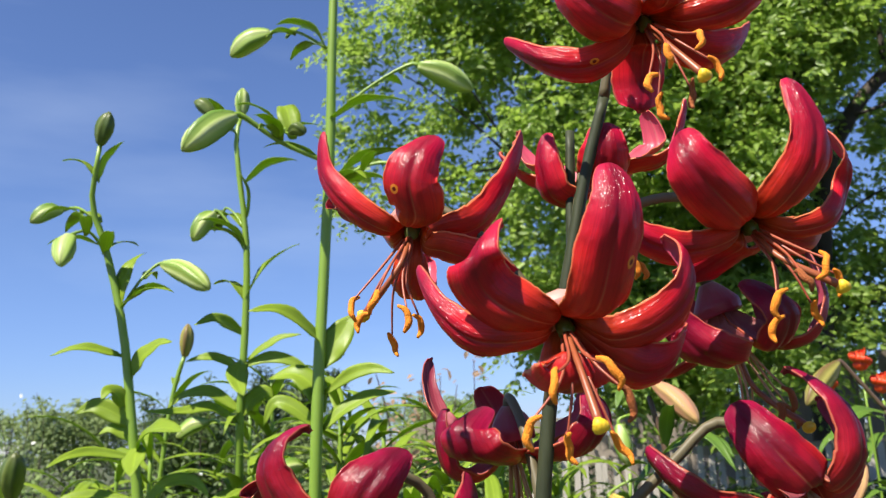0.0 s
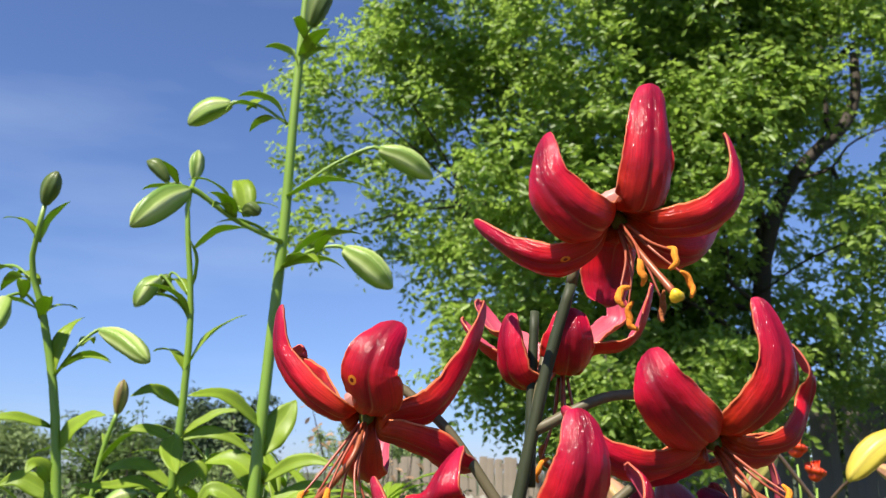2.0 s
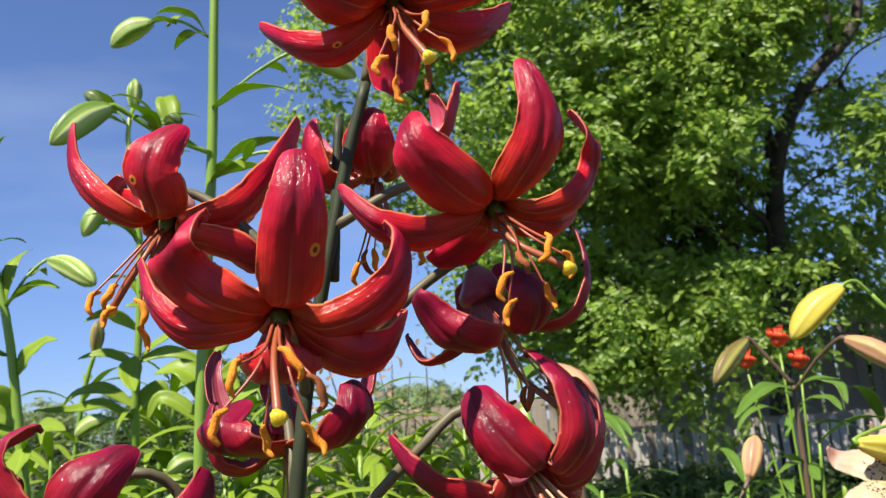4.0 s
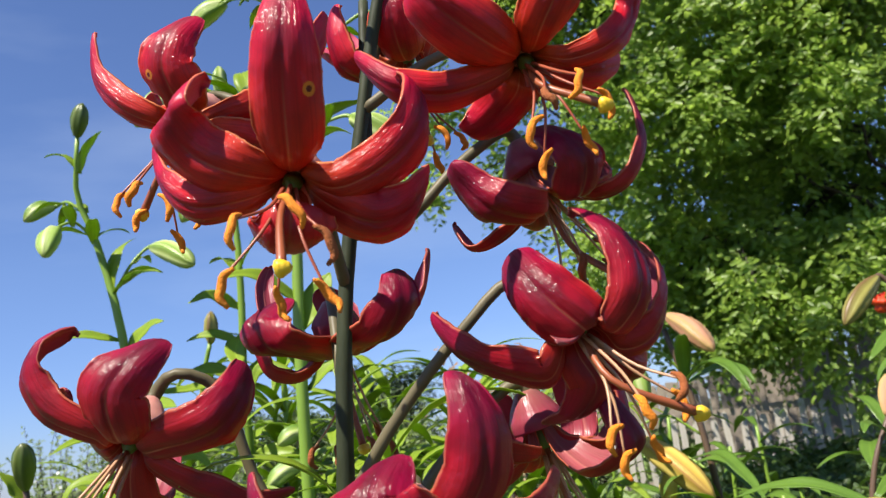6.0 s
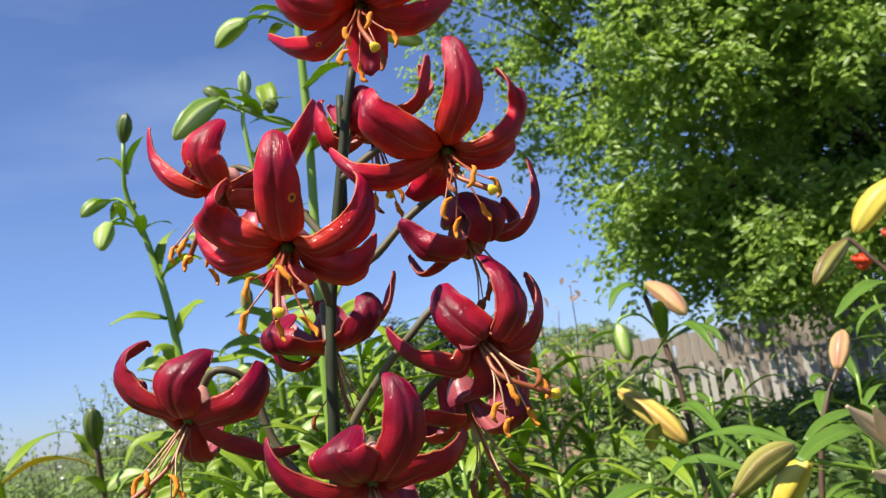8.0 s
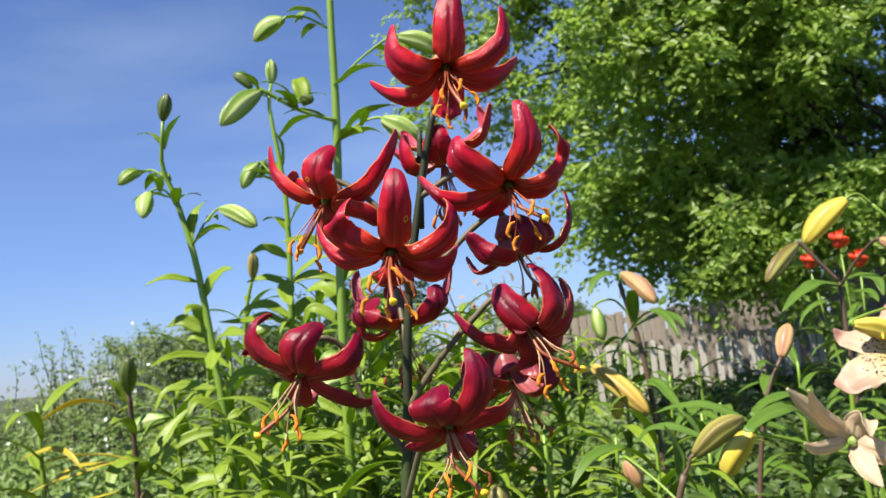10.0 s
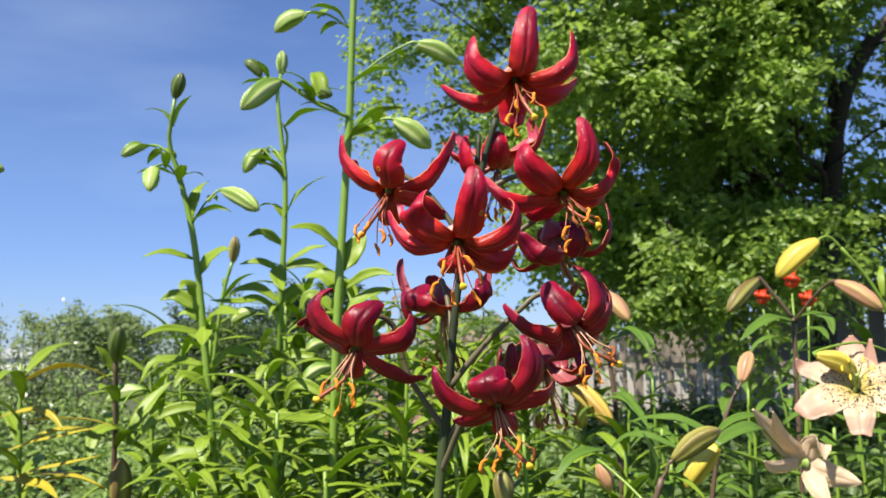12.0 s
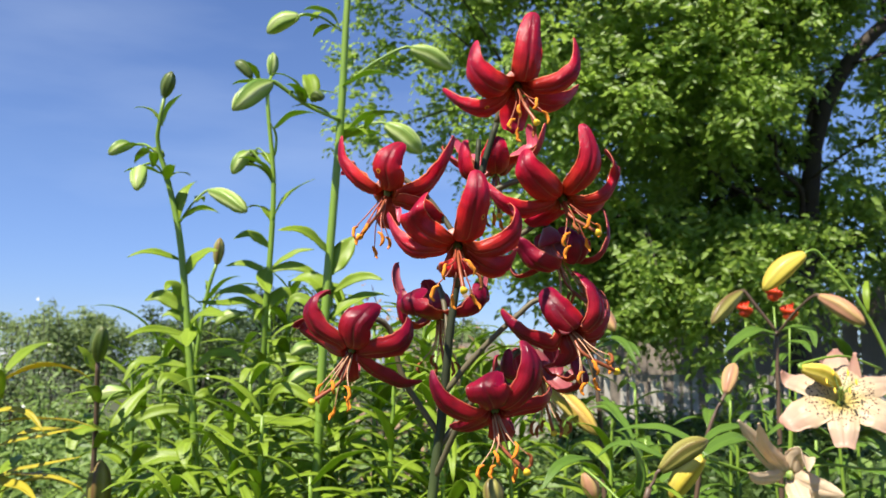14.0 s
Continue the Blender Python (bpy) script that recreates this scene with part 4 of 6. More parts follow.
# leafy shoots that fill the clump, with no buds in view
CLUMP = [(-0.36, 0.66, 0.90), (-0.17, 0.66, 0.98), (-0.12, 0.80, 1.00), (-0.60, 1.05, 1.04), (-0.70, 1.20, 1.02), (-0.48, 1.20, 1.10), (-0.30, 1.15, 1.12), (-0.16, 1.10, 1.08),
         (-0.02, 0.95, 0.98), (0.06, 1.20, 1.02), (-0.40, 0.80, 0.96), (-0.30, 0.84, 0.98), (-0.38, 1.02, 1.14), (-0.20, 0.95, 1.06), (-0.66, 1.02, 0.98), (0.02, 1.05, 1.02), (-0.08, 0.70, 0.94), (-0.46, 0.64, 0.80), (-0.22, 0.58, 0.82), (-0.40, 0.72, 0.88), (-0.04, 0.62, 0.90), (0.05, 0.70, 0.86), (-0.28, 0.90, 1.08), (0.16, 0.75, 0.84), (-0.10, 1.35, 1.05)]
for i, (x, y, h) in enumerate(CLUMP):
    shoot = thing("lily_shoot", (x, y, 0), "leafy green lily shoot among others", "lily", "leafy lily shoots")
    lean = rng.uniform(-0.04, 0.04)
    leafy_stem(shoot, [(x, y, 0), (x + lean * 0.4, y, h * 0.5), (x + lean, y + 0.01, h)], [0.007, 0.006, 0.003], 0.45, h, 0.0140, NARROW, STEM_GREEN, 8, (0.95, 1.30), rng.uniform(0, 360))

# shoot with one upright dark bud at the far side of the clump
lone = thing("lily_shoot", (-0.70, 1.33, 0), "thin shoot with one upright brown-green bud", "lily", "leafy lily shoots")
leafy_stem(lone, [(-0.70, 1.33, 0), (-0.68, 1.32, 0.8), (-0.64, 1.31, 1.14), (-0.62, 1.31, 1.209)], [0.006, 0.005, 0.004], 0.4, 1.17, 0.03, NARROW, STEM_GREEN, 8)
part("bud", bud_mesh((-0.620, 1.31, 1.207), (-0.614, 1.31, 1.268), 0.0125), BUD_OLIVE, lone)

near = thing("budded_lily", (-0.70, 0.86, 0), "dark stem with one upright green bud and a brown bud", "lily", "budded lilies")
leafy_stem(near, [(-0.70, 0.86, 0), (-0.685, 0.85, 0.6), (-0.672, 0.83, 0.88), (-0.663, 0.805, 0.986)], [0.006, 0.005, 0.004], 0.3, 0.93, 0.04, MEDIUM + BROAD, STEM_PURPLE, 8, (0.8, 1.0))
part("bud", bud_mesh((-0.663, 0.805, 0.984), (-0.644, 0.744 + 0.03, 1.040), 0.0145), BUD_DARK, near)
part("bud", bud_mesh((-0.672, 0.85, 0.715), (-0.668, 0.845, 0.815), 0.019), BUD_OLIVE, near)

yellowing = thing("lily_shoot", (-0.82, 0.80, 0), "lily shoot with yellowing strap leaves", "lily", "leafy lily shoots")
YST = [(-0.82, 0.80, 0), (-0.82, 0.80, 0.5), (-0.83, 0.80, 0.98)]
part("stem", tube(YST, [0.007, 0.006, 0.003], 8, 16), STEM_GREEN, yellowing)
YL = [leaf_mesh(0.16, 0.028, 30, 80, 10, 0.3, 3), leaf_mesh(0.20, 0.020, 8, 26, -5, 0.3, 5)]
for me in YL:
    me.materials.append(LEAF_YELLOW)
for z, turn, k in ((0.95, 10, 0), (0.88, -12, 1), (0.84, 20, 0), (0.79, -20, 1), (0.76, 5, 0)):
    put_leaf(YL[k], yellowing, (-0.825, 0.80, z), turn, 0, 1.0)
for z in np.arange(0.4, 0.97, 0.04):
    put_leaf(rng.choice(NARROW), yellowing, (-0.825, 0.80, z), rng.uniform(60, 300), 0, 1.1)

# ---- plants to the side with yellow and pink buds ----
pinkst = thing("pink_budded_lily", (0.20, 1.05, 0), "dark-stemmed lily with a pink and yellow bud", "lily", "yellow-budded lilies")
PST = [(0.24, 1.06, 0), (0.225, 1.06, 0.6), (0.21, 1.06, 0.95), (0.185, 1.06, 1.085)]
leafy_stem(pinkst, PST, [0.006, 0.0055, 0.004], 0.3, 1.03, 0.06, BROAD, STEM_PURPLE, 9, (0.75, 1.0), 10)
hung_bud(pinkst, (0.185, 1.06, 1.083), (0.193, 1.056, 1.103), (0.240, 0.995, 1.041), 0.0155, BUD_PINK, STEM_GREEN, arc=0.010)
hung_bud(pinkst, (0.20, 1.06, 1.02), (0.135, 1.05, 1.045), (0.142, 1.045, 0.985), 0.0125, BUD_GREEN, arc=0.025)
hung_bud(pinkst, (0.21, 1.06, 0.93), (0.118, 1.075, 0.938), (0.205, 1.009, 0.848), 0.0195, BUD_CREAM, STEM_GREEN, arc=0.03)
hung_bud(pinkst, (0.21, 1.06, 0.88), (0.155, 1.10, 0.885), (0.15, 1.10, 0.835), 0.012, BUD_YELLOW, STEM_GREEN, arc=0.02)

bud_st = thing("pink_budded_lily", (0.40, 0.98, 0), "lily stem with a small pinkish bud", "lily", "yellow-budded lilies")
leafy_stem(bud_st, [(0.33, 0.95, 0), (0.35, 0.95, 0.6), (0.395, 0.95, 0.86), (0.43, 0.957, 0.928)], [0.0055, 0.005, 0.003], 0.3, 0.9, 0.05, BROAD, STEM_PURPLE, 9, (0.7, 0.95), 70)
part("bud", bud_mesh((0.430, 0.957, 0.926), (0.455, 0.985, 0.980), 0.0135), BUD_PINK, bud_st)

low = thing("yellow_budded_lily", (0.17, 0.50, 0), "lily with a plump olive bud on a brown stem", "lily", "yellow-budded lilies")
leafy_stem(low, [(0.17, 0.51, 0), (0.175, 0.505, 0.5), (0.19, 0.50, 0.76), (0.207, 0.496, 0.82)], [0.006, 0.005, 0.004], 0.3, 0.70, 0.045, BROAD, STEM_PURPLE, 9, (0.75, 0.95), 30)
hung_bud(low, (0.206, 0.496, 0.818), (0.222, 0.495, 0.842), (0.285, 0.500, 0.880), 0.0135, BUD_OLIVE, STEM_PURPLE, arc=0.0)

orange = thing("red_flowering_lily", (0.64, 1.30, 0), "purple-stemmed lily with an olive bud", "lily", "yellow-budded lilies")
leafy_stem(orange, [(0.62, 1.29, 0), (0.625, 1.29, 0.6), (0.628, 1.287, 0.9), (0.630, 1.287, 1.05)], [0.0065, 0.006, 0.0045], 0.3, 1.06, 0.05, BROAD, STEM_PURPLE, 9, (0.7, 0.9), 10)
hung_bud(orange, (0.630, 1.287, 1.05), (0.558, 1.285, 1.135), (0.480, 1.240, 1.064), 0.0165, BUD_OLIVE, STEM_PURPLE, r=0.0042, arc=0.006)
hung_bud(orange, (0.630, 1.287, 1.04), (0.684, 1.17, 1.117), (0.747, 1.11, 1.057), 0.0175, BUD_PINK, STEM_PURPLE, r=0.0034, arc=0.014)

pale = thing("pale_lily", (0.66, 0.80, 0), "pale pink lily with dark-spotted open flower and yellow buds", "lily", "pale lilies")
PAL = [(0.72, 0.80, 0), (0.72, 0.80, 0.5), (0.70, 0.80, 0.80), (0.655, 0.80, 0.98), (0.60, 0.79, 1.09), (0.555, 0.78, 1.145)]
leafy_stem(pale, PAL, [0.0055, 0.005, 0.0038, 0.0024], 0.3, 0.86, 0.05, BROAD, STEM_GREEN, 9, (0.7, 0.9), 200)
hung_bud(pale, (0.555, 0.78, 1.145), (0.518, 0.775, 1.156), (0.452, 0.785, 1.098), 0.0160, BUD_YELLOW, STEM_GREEN, arc=0.012)
hung_bud(pale, (0.64, 0.80, 0.97), (0.492, 0.74, 0.972), (0.553, 0.745, 0.945), 0.0135, BUD_YELLOW, STEM_GREEN, arc=0.02)
hung_bud(pale, (0.655, 0.80, 0.98), (0.745, 0.82, 1.040), (0.81, 0.83, 1.06), 0.0155, BUD_YELLOW, STEM_GREEN, arc=0.0)
put_leaf(NARROW[2], pale, (0.62, 0.79, 1.06), 80, 60, 0.6)


def pale_flower(plant, c, axis, r, spin, back=0.35, drop=0.0, wide=1.0):
    c, a = np.array(c, float), unit(axis)
    e1 = unit(np.cross((0, 0, 1), a))
    e2 = np.cross(a, e1)
    fl = part("flower", blob((0, 0, 0), (0.008, 0.008, 0.010), 6, 9, 3, 0.1), THROAT, plant, "pale pink flower with dark spots")
    fl.matrix_basis = Matrix.Translation(c - a * 0.004) @ Vector(a).to_track_quat("Z", "Y").to_matrix().to_4x4()
    for k in range(6):
        m = spin + 2 * math.pi * k / 6
        o = math.cos(m) * e1 + math.sin(m) * e2
        rr = r * (1.0 if k % 2 else 0.94)
        fall = np.array((0, 0, -drop * rr))
        path = (c + o * rr * 0.30 + a * 0.14 * rr, c + o * rr * 0.62 + a * 0.14 * rr + fall * 0.4, c + o * rr * 0.88 - a * back * 0.25 * rr + fall * 0.8,
                c + o * rr - a * (back * rr * (0.75 if k % 2 else 1.1)) + fall)
        part("petal", petal_mesh(c, a, path, r * wide * (0.28 if k % 2 else 0.21), k * 2.1, 0.55, 1.7, 0.46, 0.45), (PALE, PALE), fl)
    for k in range(6):
        m = spin + 2 * math.pi * (k + 0.5) / 6
        o = math.cos(m) * e1 + math.sin(m) * e2
        p = [c, c + a * r * 0.28 + o * r * 0.06, c + a * r * 0.48 + o * r * 0.20]
        part("filament", tube(p, [0.0014, 0.0011, 0.0008], 6, 8), BUD_GREEN, fl)
        q = p[2]
        part("anther", tube([q - e2 * 0.006, q, q + e2 * 0.006], [0.0008, 0.002, 0.0008], 6, 7), STIGMA, fl)
    part("style", tube([c, c + a * r * 0.22, c + a * r * 0.40 - e2 * r * 0.06], [0.0018, 0.0018, 0.003], 7, 9), BUD_GREEN, fl)
    return fl


pale_flower(pale, (0.552, 0.75, 0.918), (-0.20, -0.70, 0.66), 0.104, 0.50, -0.16, 0.0, 1.12)
pale_flower(pale, (0.612, 0.83, 0.905), (0.12, 0.05, 1.0), 0.082, 0.15, -1.0, 0.0, 1.25)
part("pedicel", tube([(0.685, 0.80, 0.87), (0.65, 0.82, 0.865), (0.615, 0.83, 0.88), (0.612, 0.83, 0.90)], [0.003, 0.003, 0.003], 8, 10), STEM_GREEN, pale)
part("pedicel", tube([(0.69, 0.80, 0.86), (0.66, 0.82, 0.90), (0.60, 0.79, 0.905), (0.58, 0.765, 0.908)], [0.003, 0.003, 0.003], 8, 12), STEM_GREEN, pale)

wilt = thing("pale_lily", (0.50, 0.80, 0), "pale lily with a wilting drooping flower", "lily", "pale lilies")
leafy_stem(wilt, [(0.50, 0.80, 0), (0.497, 0.80, 0.5), (0.492, 0.80, 0.743), (0.486, 0.80, 0.80), (0.491, 0.80, 0.88), (0.494, 0.80, 0.925)], [0.0055, 0.005, 0.0045, 0.004, 0.0035], 0.3, 0.74, 0.05, BROAD, STEM_GREEN, 9, (0.7, 0.9), 120)
part("branch", tube([(0.490, 0.80, 0.78), (0.446, 0.773, 0.792), (0.39, 0.747, 0.815), (0.332, 0.715, 0.836)], [0.0032, 0.003, 0.003], 9, 16, 0.1), STEM_GREEN, wilt)
hung_bud(wilt, (0.334, 0.716, 0.835), (0.325, 0.70, 0.838), (0.281, 0.735, 0.772), 0.0170, BUD_YELLOW, STEM_GREEN, arc=0.004)
faded = part("flower", blob((0.462, 0.732, 0.809), (0.007, 0.007, 0.008), 6, 9, 3, 0.1), BUD_GREEN, wilt, "faded flower with twisted cream petals")
for k, (wide, path) in enumerate((
        (0.013, [(0.444, 0.726, 0.825), (0.416, 0.714, 0.851), (0.378, 0.694, 0.894)]),
        (0.010, [(0.444, 0.722, 0.828), (0.418, 0.700, 0.855), (0.402, 0.674, 0.891)]),
        (0.014, [(0.470, 0.721, 0.834), (0.479, 0.707, 0.840), (0.478, 0.694, 0.818)]),
        (0.015, [(0.481, 0.724, 0.797), (0.506, 0.709, 0.789), (0.529, 0.694, 0.784)]),
        (0.013, [(0.469, 0.722, 0.787), (0.473, 0.707, 0.770), (0.483, 0.694, 0.751)]),
        (0.009, [(0.432, 0.724, 0.805), (0.406, 0.708, 0.807), (0.390, 0.694, 0.817)]))):
    part("petal", petal_mesh((0.462, 0.734, 0.809), (-0.15, -0.95, -0.2), path, wide * 1.35, k * 2.7, 0.8, 1.8, 0.45, 0.45), (FADED, FADED), faded)
part("pedicel", tube([(0.695, 0.80, 0.815), (0.61, 0.79, 0.812), (0.53, 0.76, 0.822), (0.468, 0.736, 0.815)], [0.0026, 0.0024, 0.0026], 8, 14), STEM_GREEN, pale)
third = thing("pale_lily", (0.80, 0.74, 0), "pale pink lily flower low beside the others", "lily", "pale lilies")
leafy_stem(third, [(0.80, 0.78, 0), (0.80, 0.78, 0.5), (0.79, 0.77, 0.78)], [0.0055, 0.005, 0.0035], 0.3, 0.74, 0.05, BROAD, STEM_GREEN, 9, (0.7, 0.9), 160)
pale_flower(third, (0.735, 0.74, 0.765), (-0.3, -0.8, 0.3), 0.085, 0.6)

side = thing("budded_lily", (-0.95, 0.60, 0), "tall green lily with one drooping green bud", "lily", "budded lilies")
leafy_stem(side, [(-0.95, 0.60, 0), (-0.94, 0.60, 0.7), (-0.93, 0.60, 1.28), (-0.928, 0.60, 1.33)], [0.007, 0.006, 0.003], 0.3, 1.25, 0.06, NARROW, STEM_GREEN, 9, (0.5, 0.7), 150)
hung_bud(side, (-0.929, 0.60, 1.30), (-0.826, 0.60, 1.291), (-0.756, 0.60, 1.278), 0.0125, BUD_GREEN, arc=0.012)
# long leaves that arch out of the bed
blade(pinkst, [(0.196, 1.060, 1.081), (0.168, 1.040, 1.105), (0.140, 1.020, 1.094), (0.125, 1.000, 1.066)], 0.024, None, 41)
blade(pinkst, [(0.195, 1.060, 0.996), (0.170, 1.073, 0.970), (0.157, 1.087, 0.945), (0.170, 1.100, 0.907)], 0.026, None, 42)
blade(pinkst, [(0.199, 1.060, 1.001), (0.238, 1.040, 1.018), (0.271, 1.020, 1.015), (0.287, 1.000, 0.989)], 0.030, None, 43)
blade(pinkst, [(0.187, 1.060, 0.889), (0.216, 1.033, 0.898), (0.239, 1.007, 0.880), (0.262, 0.980, 0.838)], 0.028, None, 44)
blade(low, [(0.316, 0.660, 0.857), (0.274, 0.680, 0.879), (0.235, 0.700, 0.884), (0.195, 0.720, 0.875)], 0.024, None, 0)
blade(low, [(0.252, 0.620, 0.845), (0.217, 0.633, 0.860), (0.187, 0.647, 0.862), (0.158, 0.660, 0.840)], 0.022, None, 1)
blade(low, [(0.209, 0.600, 0.791), (0.212, 0.593, 0.825), (0.206, 0.587, 0.853), (0.196, 0.580, 0.873)], 0.021, None, 2)
blade(low, [(0.148, 0.620, 0.844), (0.120, 0.597, 0.845), (0.095, 0.573, 0.836), (0.070, 0.550, 0.806)], 0.022, None, 3)
blade(low, [(0.297, 0.580, 0.854), (0.332, 0.607, 0.869), (0.368, 0.633, 0.871), (0.409, 0.660, 0.835)], 0.030, None, 4)
blade(low, [(0.326, 0.700, 0.861), (0.357, 0.727, 0.877), (0.402, 0.753, 0.880), (0.435, 0.780, 0.864)], 0.020, None, 5)
blade(pinkst, [(0.190, 1.040, 0.996), (0.222, 1.000, 1.024), (0.247, 0.960, 1.020), (0.267, 0.920, 0.975)], 0.030, None, 6)
blade(pinkst, [(0.186, 1.040, 0.900), (0.219, 0.993, 0.906), (0.241, 0.947, 0.879), (0.254, 0.900, 0.849)], 0.026, None, 7)
blade(orange, [(0.628, 1.280, 1.045), (0.577, 1.253, 1.051), (0.534, 1.227, 1.033), (0.492, 1.200, 1.002)], 0.034, None, 8)
blade(orange, [(0.633, 1.280, 1.052), (0.663, 1.253, 1.057), (0.683, 1.227, 1.045), (0.682, 1.200, 1.011)], 0.034, None, 9)
blade(orange, [(0.631, 1.280, 1.016), (0.653, 1.253, 1.027), (0.669, 1.227, 1.020), (0.671, 1.200, 1.002)], 0.030, None, 10)
blade(wilt, [(0.469, 0.860, 0.858), (0.500, 0.840, 0.880), (0.529, 0.820, 0.876), (0.561, 0.800, 0.850)], 0.030, None, 11)
blade(wilt, [(0.477, 0.880, 0.833), (0.507, 0.847, 0.843), (0.534, 0.813, 0.826), (0.539, 0.780, 0.792)], 0.034, None, 12)
blade(third, [(0.582, 0.800, 0.853), (0.603, 0.787, 0.867), (0.619, 0.773, 0.856), (0.621, 0.760, 0.832)], 0.030, None, 13)
blade(bud_st, [(0.423, 0.950, 0.905), (0.406, 0.933, 0.918), (0.390, 0.917, 0.922), (0.381, 0.900, 0.912)], 0.020, None, 14)
blade(near, [(-0.667, 0.820, 0.961), (-0.679, 0.813, 0.980), (-0.687, 0.807, 0.996), (-0.698, 0.800, 1.010)], 0.028, LEAF, 15)
blade(near, [(-0.652, 0.840, 0.837), (-0.639, 0.860, 0.888), (-0.621, 0.880, 0.920), (-0.599, 0.900, 0.946)], 0.034, LEAF, 16)
blade(near, [(-0.654, 0.840, 0.861), (-0.672, 0.813, 0.871), (-0.688, 0.787, 0.857), (-0.683, 0.760, 0.819)], 0.036, LEAF, 17)
blade(near, [(-0.646, 0.840, 0.779), (-0.610, 0.827, 0.787), (-0.577, 0.813, 0.808), (-0.540, 0.800, 0.825)], 0.030, LEAF, 18)
blade(near, [(-0.638, 0.840, 0.760), (-0.591, 0.820, 0.782), (-0.545, 0.800, 0.791), (-0.499, 0.780, 0.782)], 0.034, LEAF, 19)
blade(yellowing, [(-0.865, 0.800, 0.890), (-0.815, 0.780, 0.901), (-0.758, 0.760, 0.899), (-0.715, 0.740, 0.867)], 0.020, LEAF_YELLOW, 0)
blade(yellowing, [(-0.861, 0.800, 0.830), (-0.798, 0.780, 0.848), (-0.724, 0.760, 0.863), (-0.650, 0.740, 0.878)], 0.014, LEAF_YELLOW, 1)
blade(yellowing, [(-0.857, 0.800, 0.777), (-0.782, 0.780, 0.804), (-0.721, 0.760, 0.816), (-0.652, 0.740, 0.831)], 0.016, LEAF_YELLOW, 2)
blade(yellowing, [(-0.858, 0.800, 0.789), (-0.803, 0.773, 0.787), (-0.750, 0.747, 0.780), (-0.713, 0.720, 0.765)], 0.026, LEAF_YELLOW, 3)
blade(left, [(-0.542, 0.840, 1.161), (-0.561, 0.826, 1.168), (-0.587, 0.810, 1.172), (-0.616, 0.794, 1.161)], 0.020, LEAF, 50, face=(-0.2, -0.75, 0.6))
blade(left, [(-0.530, 0.840, 1.133), (-0.514, 0.835, 1.156), (-0.489, 0.830, 1.173), (-0.468, 0.824, 1.175)], 0.031, LEAF, 51, face=(0.2, -0.7, 0.7))
blade(left, [(-0.535, 0.840, 1.092), (-0.541, 0.830, 1.109), (-0.549, 0.819, 1.115), (-0.553, 0.807, 1.103)], 0.026, LEAF, 52, face=(0.1, -0.85, 0.5))
blade(left, [(-0.522, 0.840, 1.069), (-0.548, 0.837, 1.087), (-0.574, 0.834, 1.097), (-0.597, 0.830, 1.088)], 0.031, LEAF, 53, face=(0.0, -0.95, 0.25))
blade(left, [(-0.521, 0.840, 1.049), (-0.537, 0.838, 1.062), (-0.553, 0.835, 1.067), (-0.566, 0.833, 1.060)], 0.022, LEAF, 54, face=(-0.2, -0.75, 0.6))
blade(left, [(-0.518, 0.840, 1.038), (-0.499, 0.821, 1.057), (-0.469, 0.799, 1.064), (-0.436, 0.777, 1.057)], 0.041, LEAF, 55, face=(0.2, -0.7, 0.7))
blade(left, [(-0.520, 0.840, 1.028), (-0.566, 0.819, 1.038), (-0.588, 0.795, 1.034), (-0.604, 0.771, 1.021)], 0.018, LEAF, 56, face=(0.1, -0.85, 0.5))
blade(left, [(-0.517, 0.840, 1.043), (-0.512, 0.822, 1.031), (-0.506, 0.801, 1.018), (-0.501, 0.780, 1.007)], 0.037, LEAF, 57, face=(0.0, -0.95, 0.25))
blade(left, [(-0.517, 0.840, 0.974), (-0.566, 0.827, 0.983), (-0.599, 0.811, 0.980), (-0.616, 0.796, 0.943)], 0.022, LEAF, 58, face=(-0.2, -0.75, 0.6))
blade(left, [(-0.509, 0.840, 0.929), (-0.525, 0.826, 0.948), (-0.546, 0.810, 0.957), (-0.554, 0.793, 0.934)], 0.026, LEAF, 59, face=(0.2, -0.7, 0.7))
blade(left, [(-0.507, 0.840, 0.922), (-0.488, 0.849, 0.928), (-0.480, 0.859, 0.912), (-0.485, 0.870, 0.895)], 0.024, LEAF, 60, face=(0.1, -0.85, 0.5))
blade(left, [(-0.508, 0.840, 0.899), (-0.552, 0.833, 0.902), (-0.597, 0.825, 0.885), (-0.632, 0.817, 0.842)], 0.024, LEAF, 61, face=(0.0, -0.95, 0.25))
blade(left, [(-0.499, 0.840, 0.837), (-0.507, 0.822, 0.848), (-0.507, 0.801, 0.834), (-0.494, 0.780, 0.806)], 0.033, LEAF, 62, face=(-0.2, -0.75, 0.6))
blade(left, [(-0.501, 0.840, 0.818), (-0.555, 0.833, 0.822), (-0.596, 0.825, 0.801), (-0.620, 0.818, 0.771)], 0.037, LEAF, 63, face=(0.2, -0.7, 0.7))
blade(left, [(-0.508, 0.840, 0.970), (-0.473, 0.838, 0.996), (-0.440, 0.836, 0.996), (-0.419, 0.834, 0.975)], 0.022, LEAF, 64, face=(0.1, -0.85, 0.5))
blade(mid, [(-0.402, 0.930, 1.194), (-0.421, 0.914, 1.209), (-0.436, 0.894, 1.214), (-0.456, 0.875, 1.203)], 0.022, LEAF, 65, face=(0.0, -0.95, 0.25))
blade(mid, [(-0.397, 0.930, 1.157), (-0.375, 0.928, 1.172), (-0.347, 0.926, 1.186), (-0.318, 0.923, 1.189)], 0.018, LEAF, 66, face=(-0.2, -0.75, 0.6))
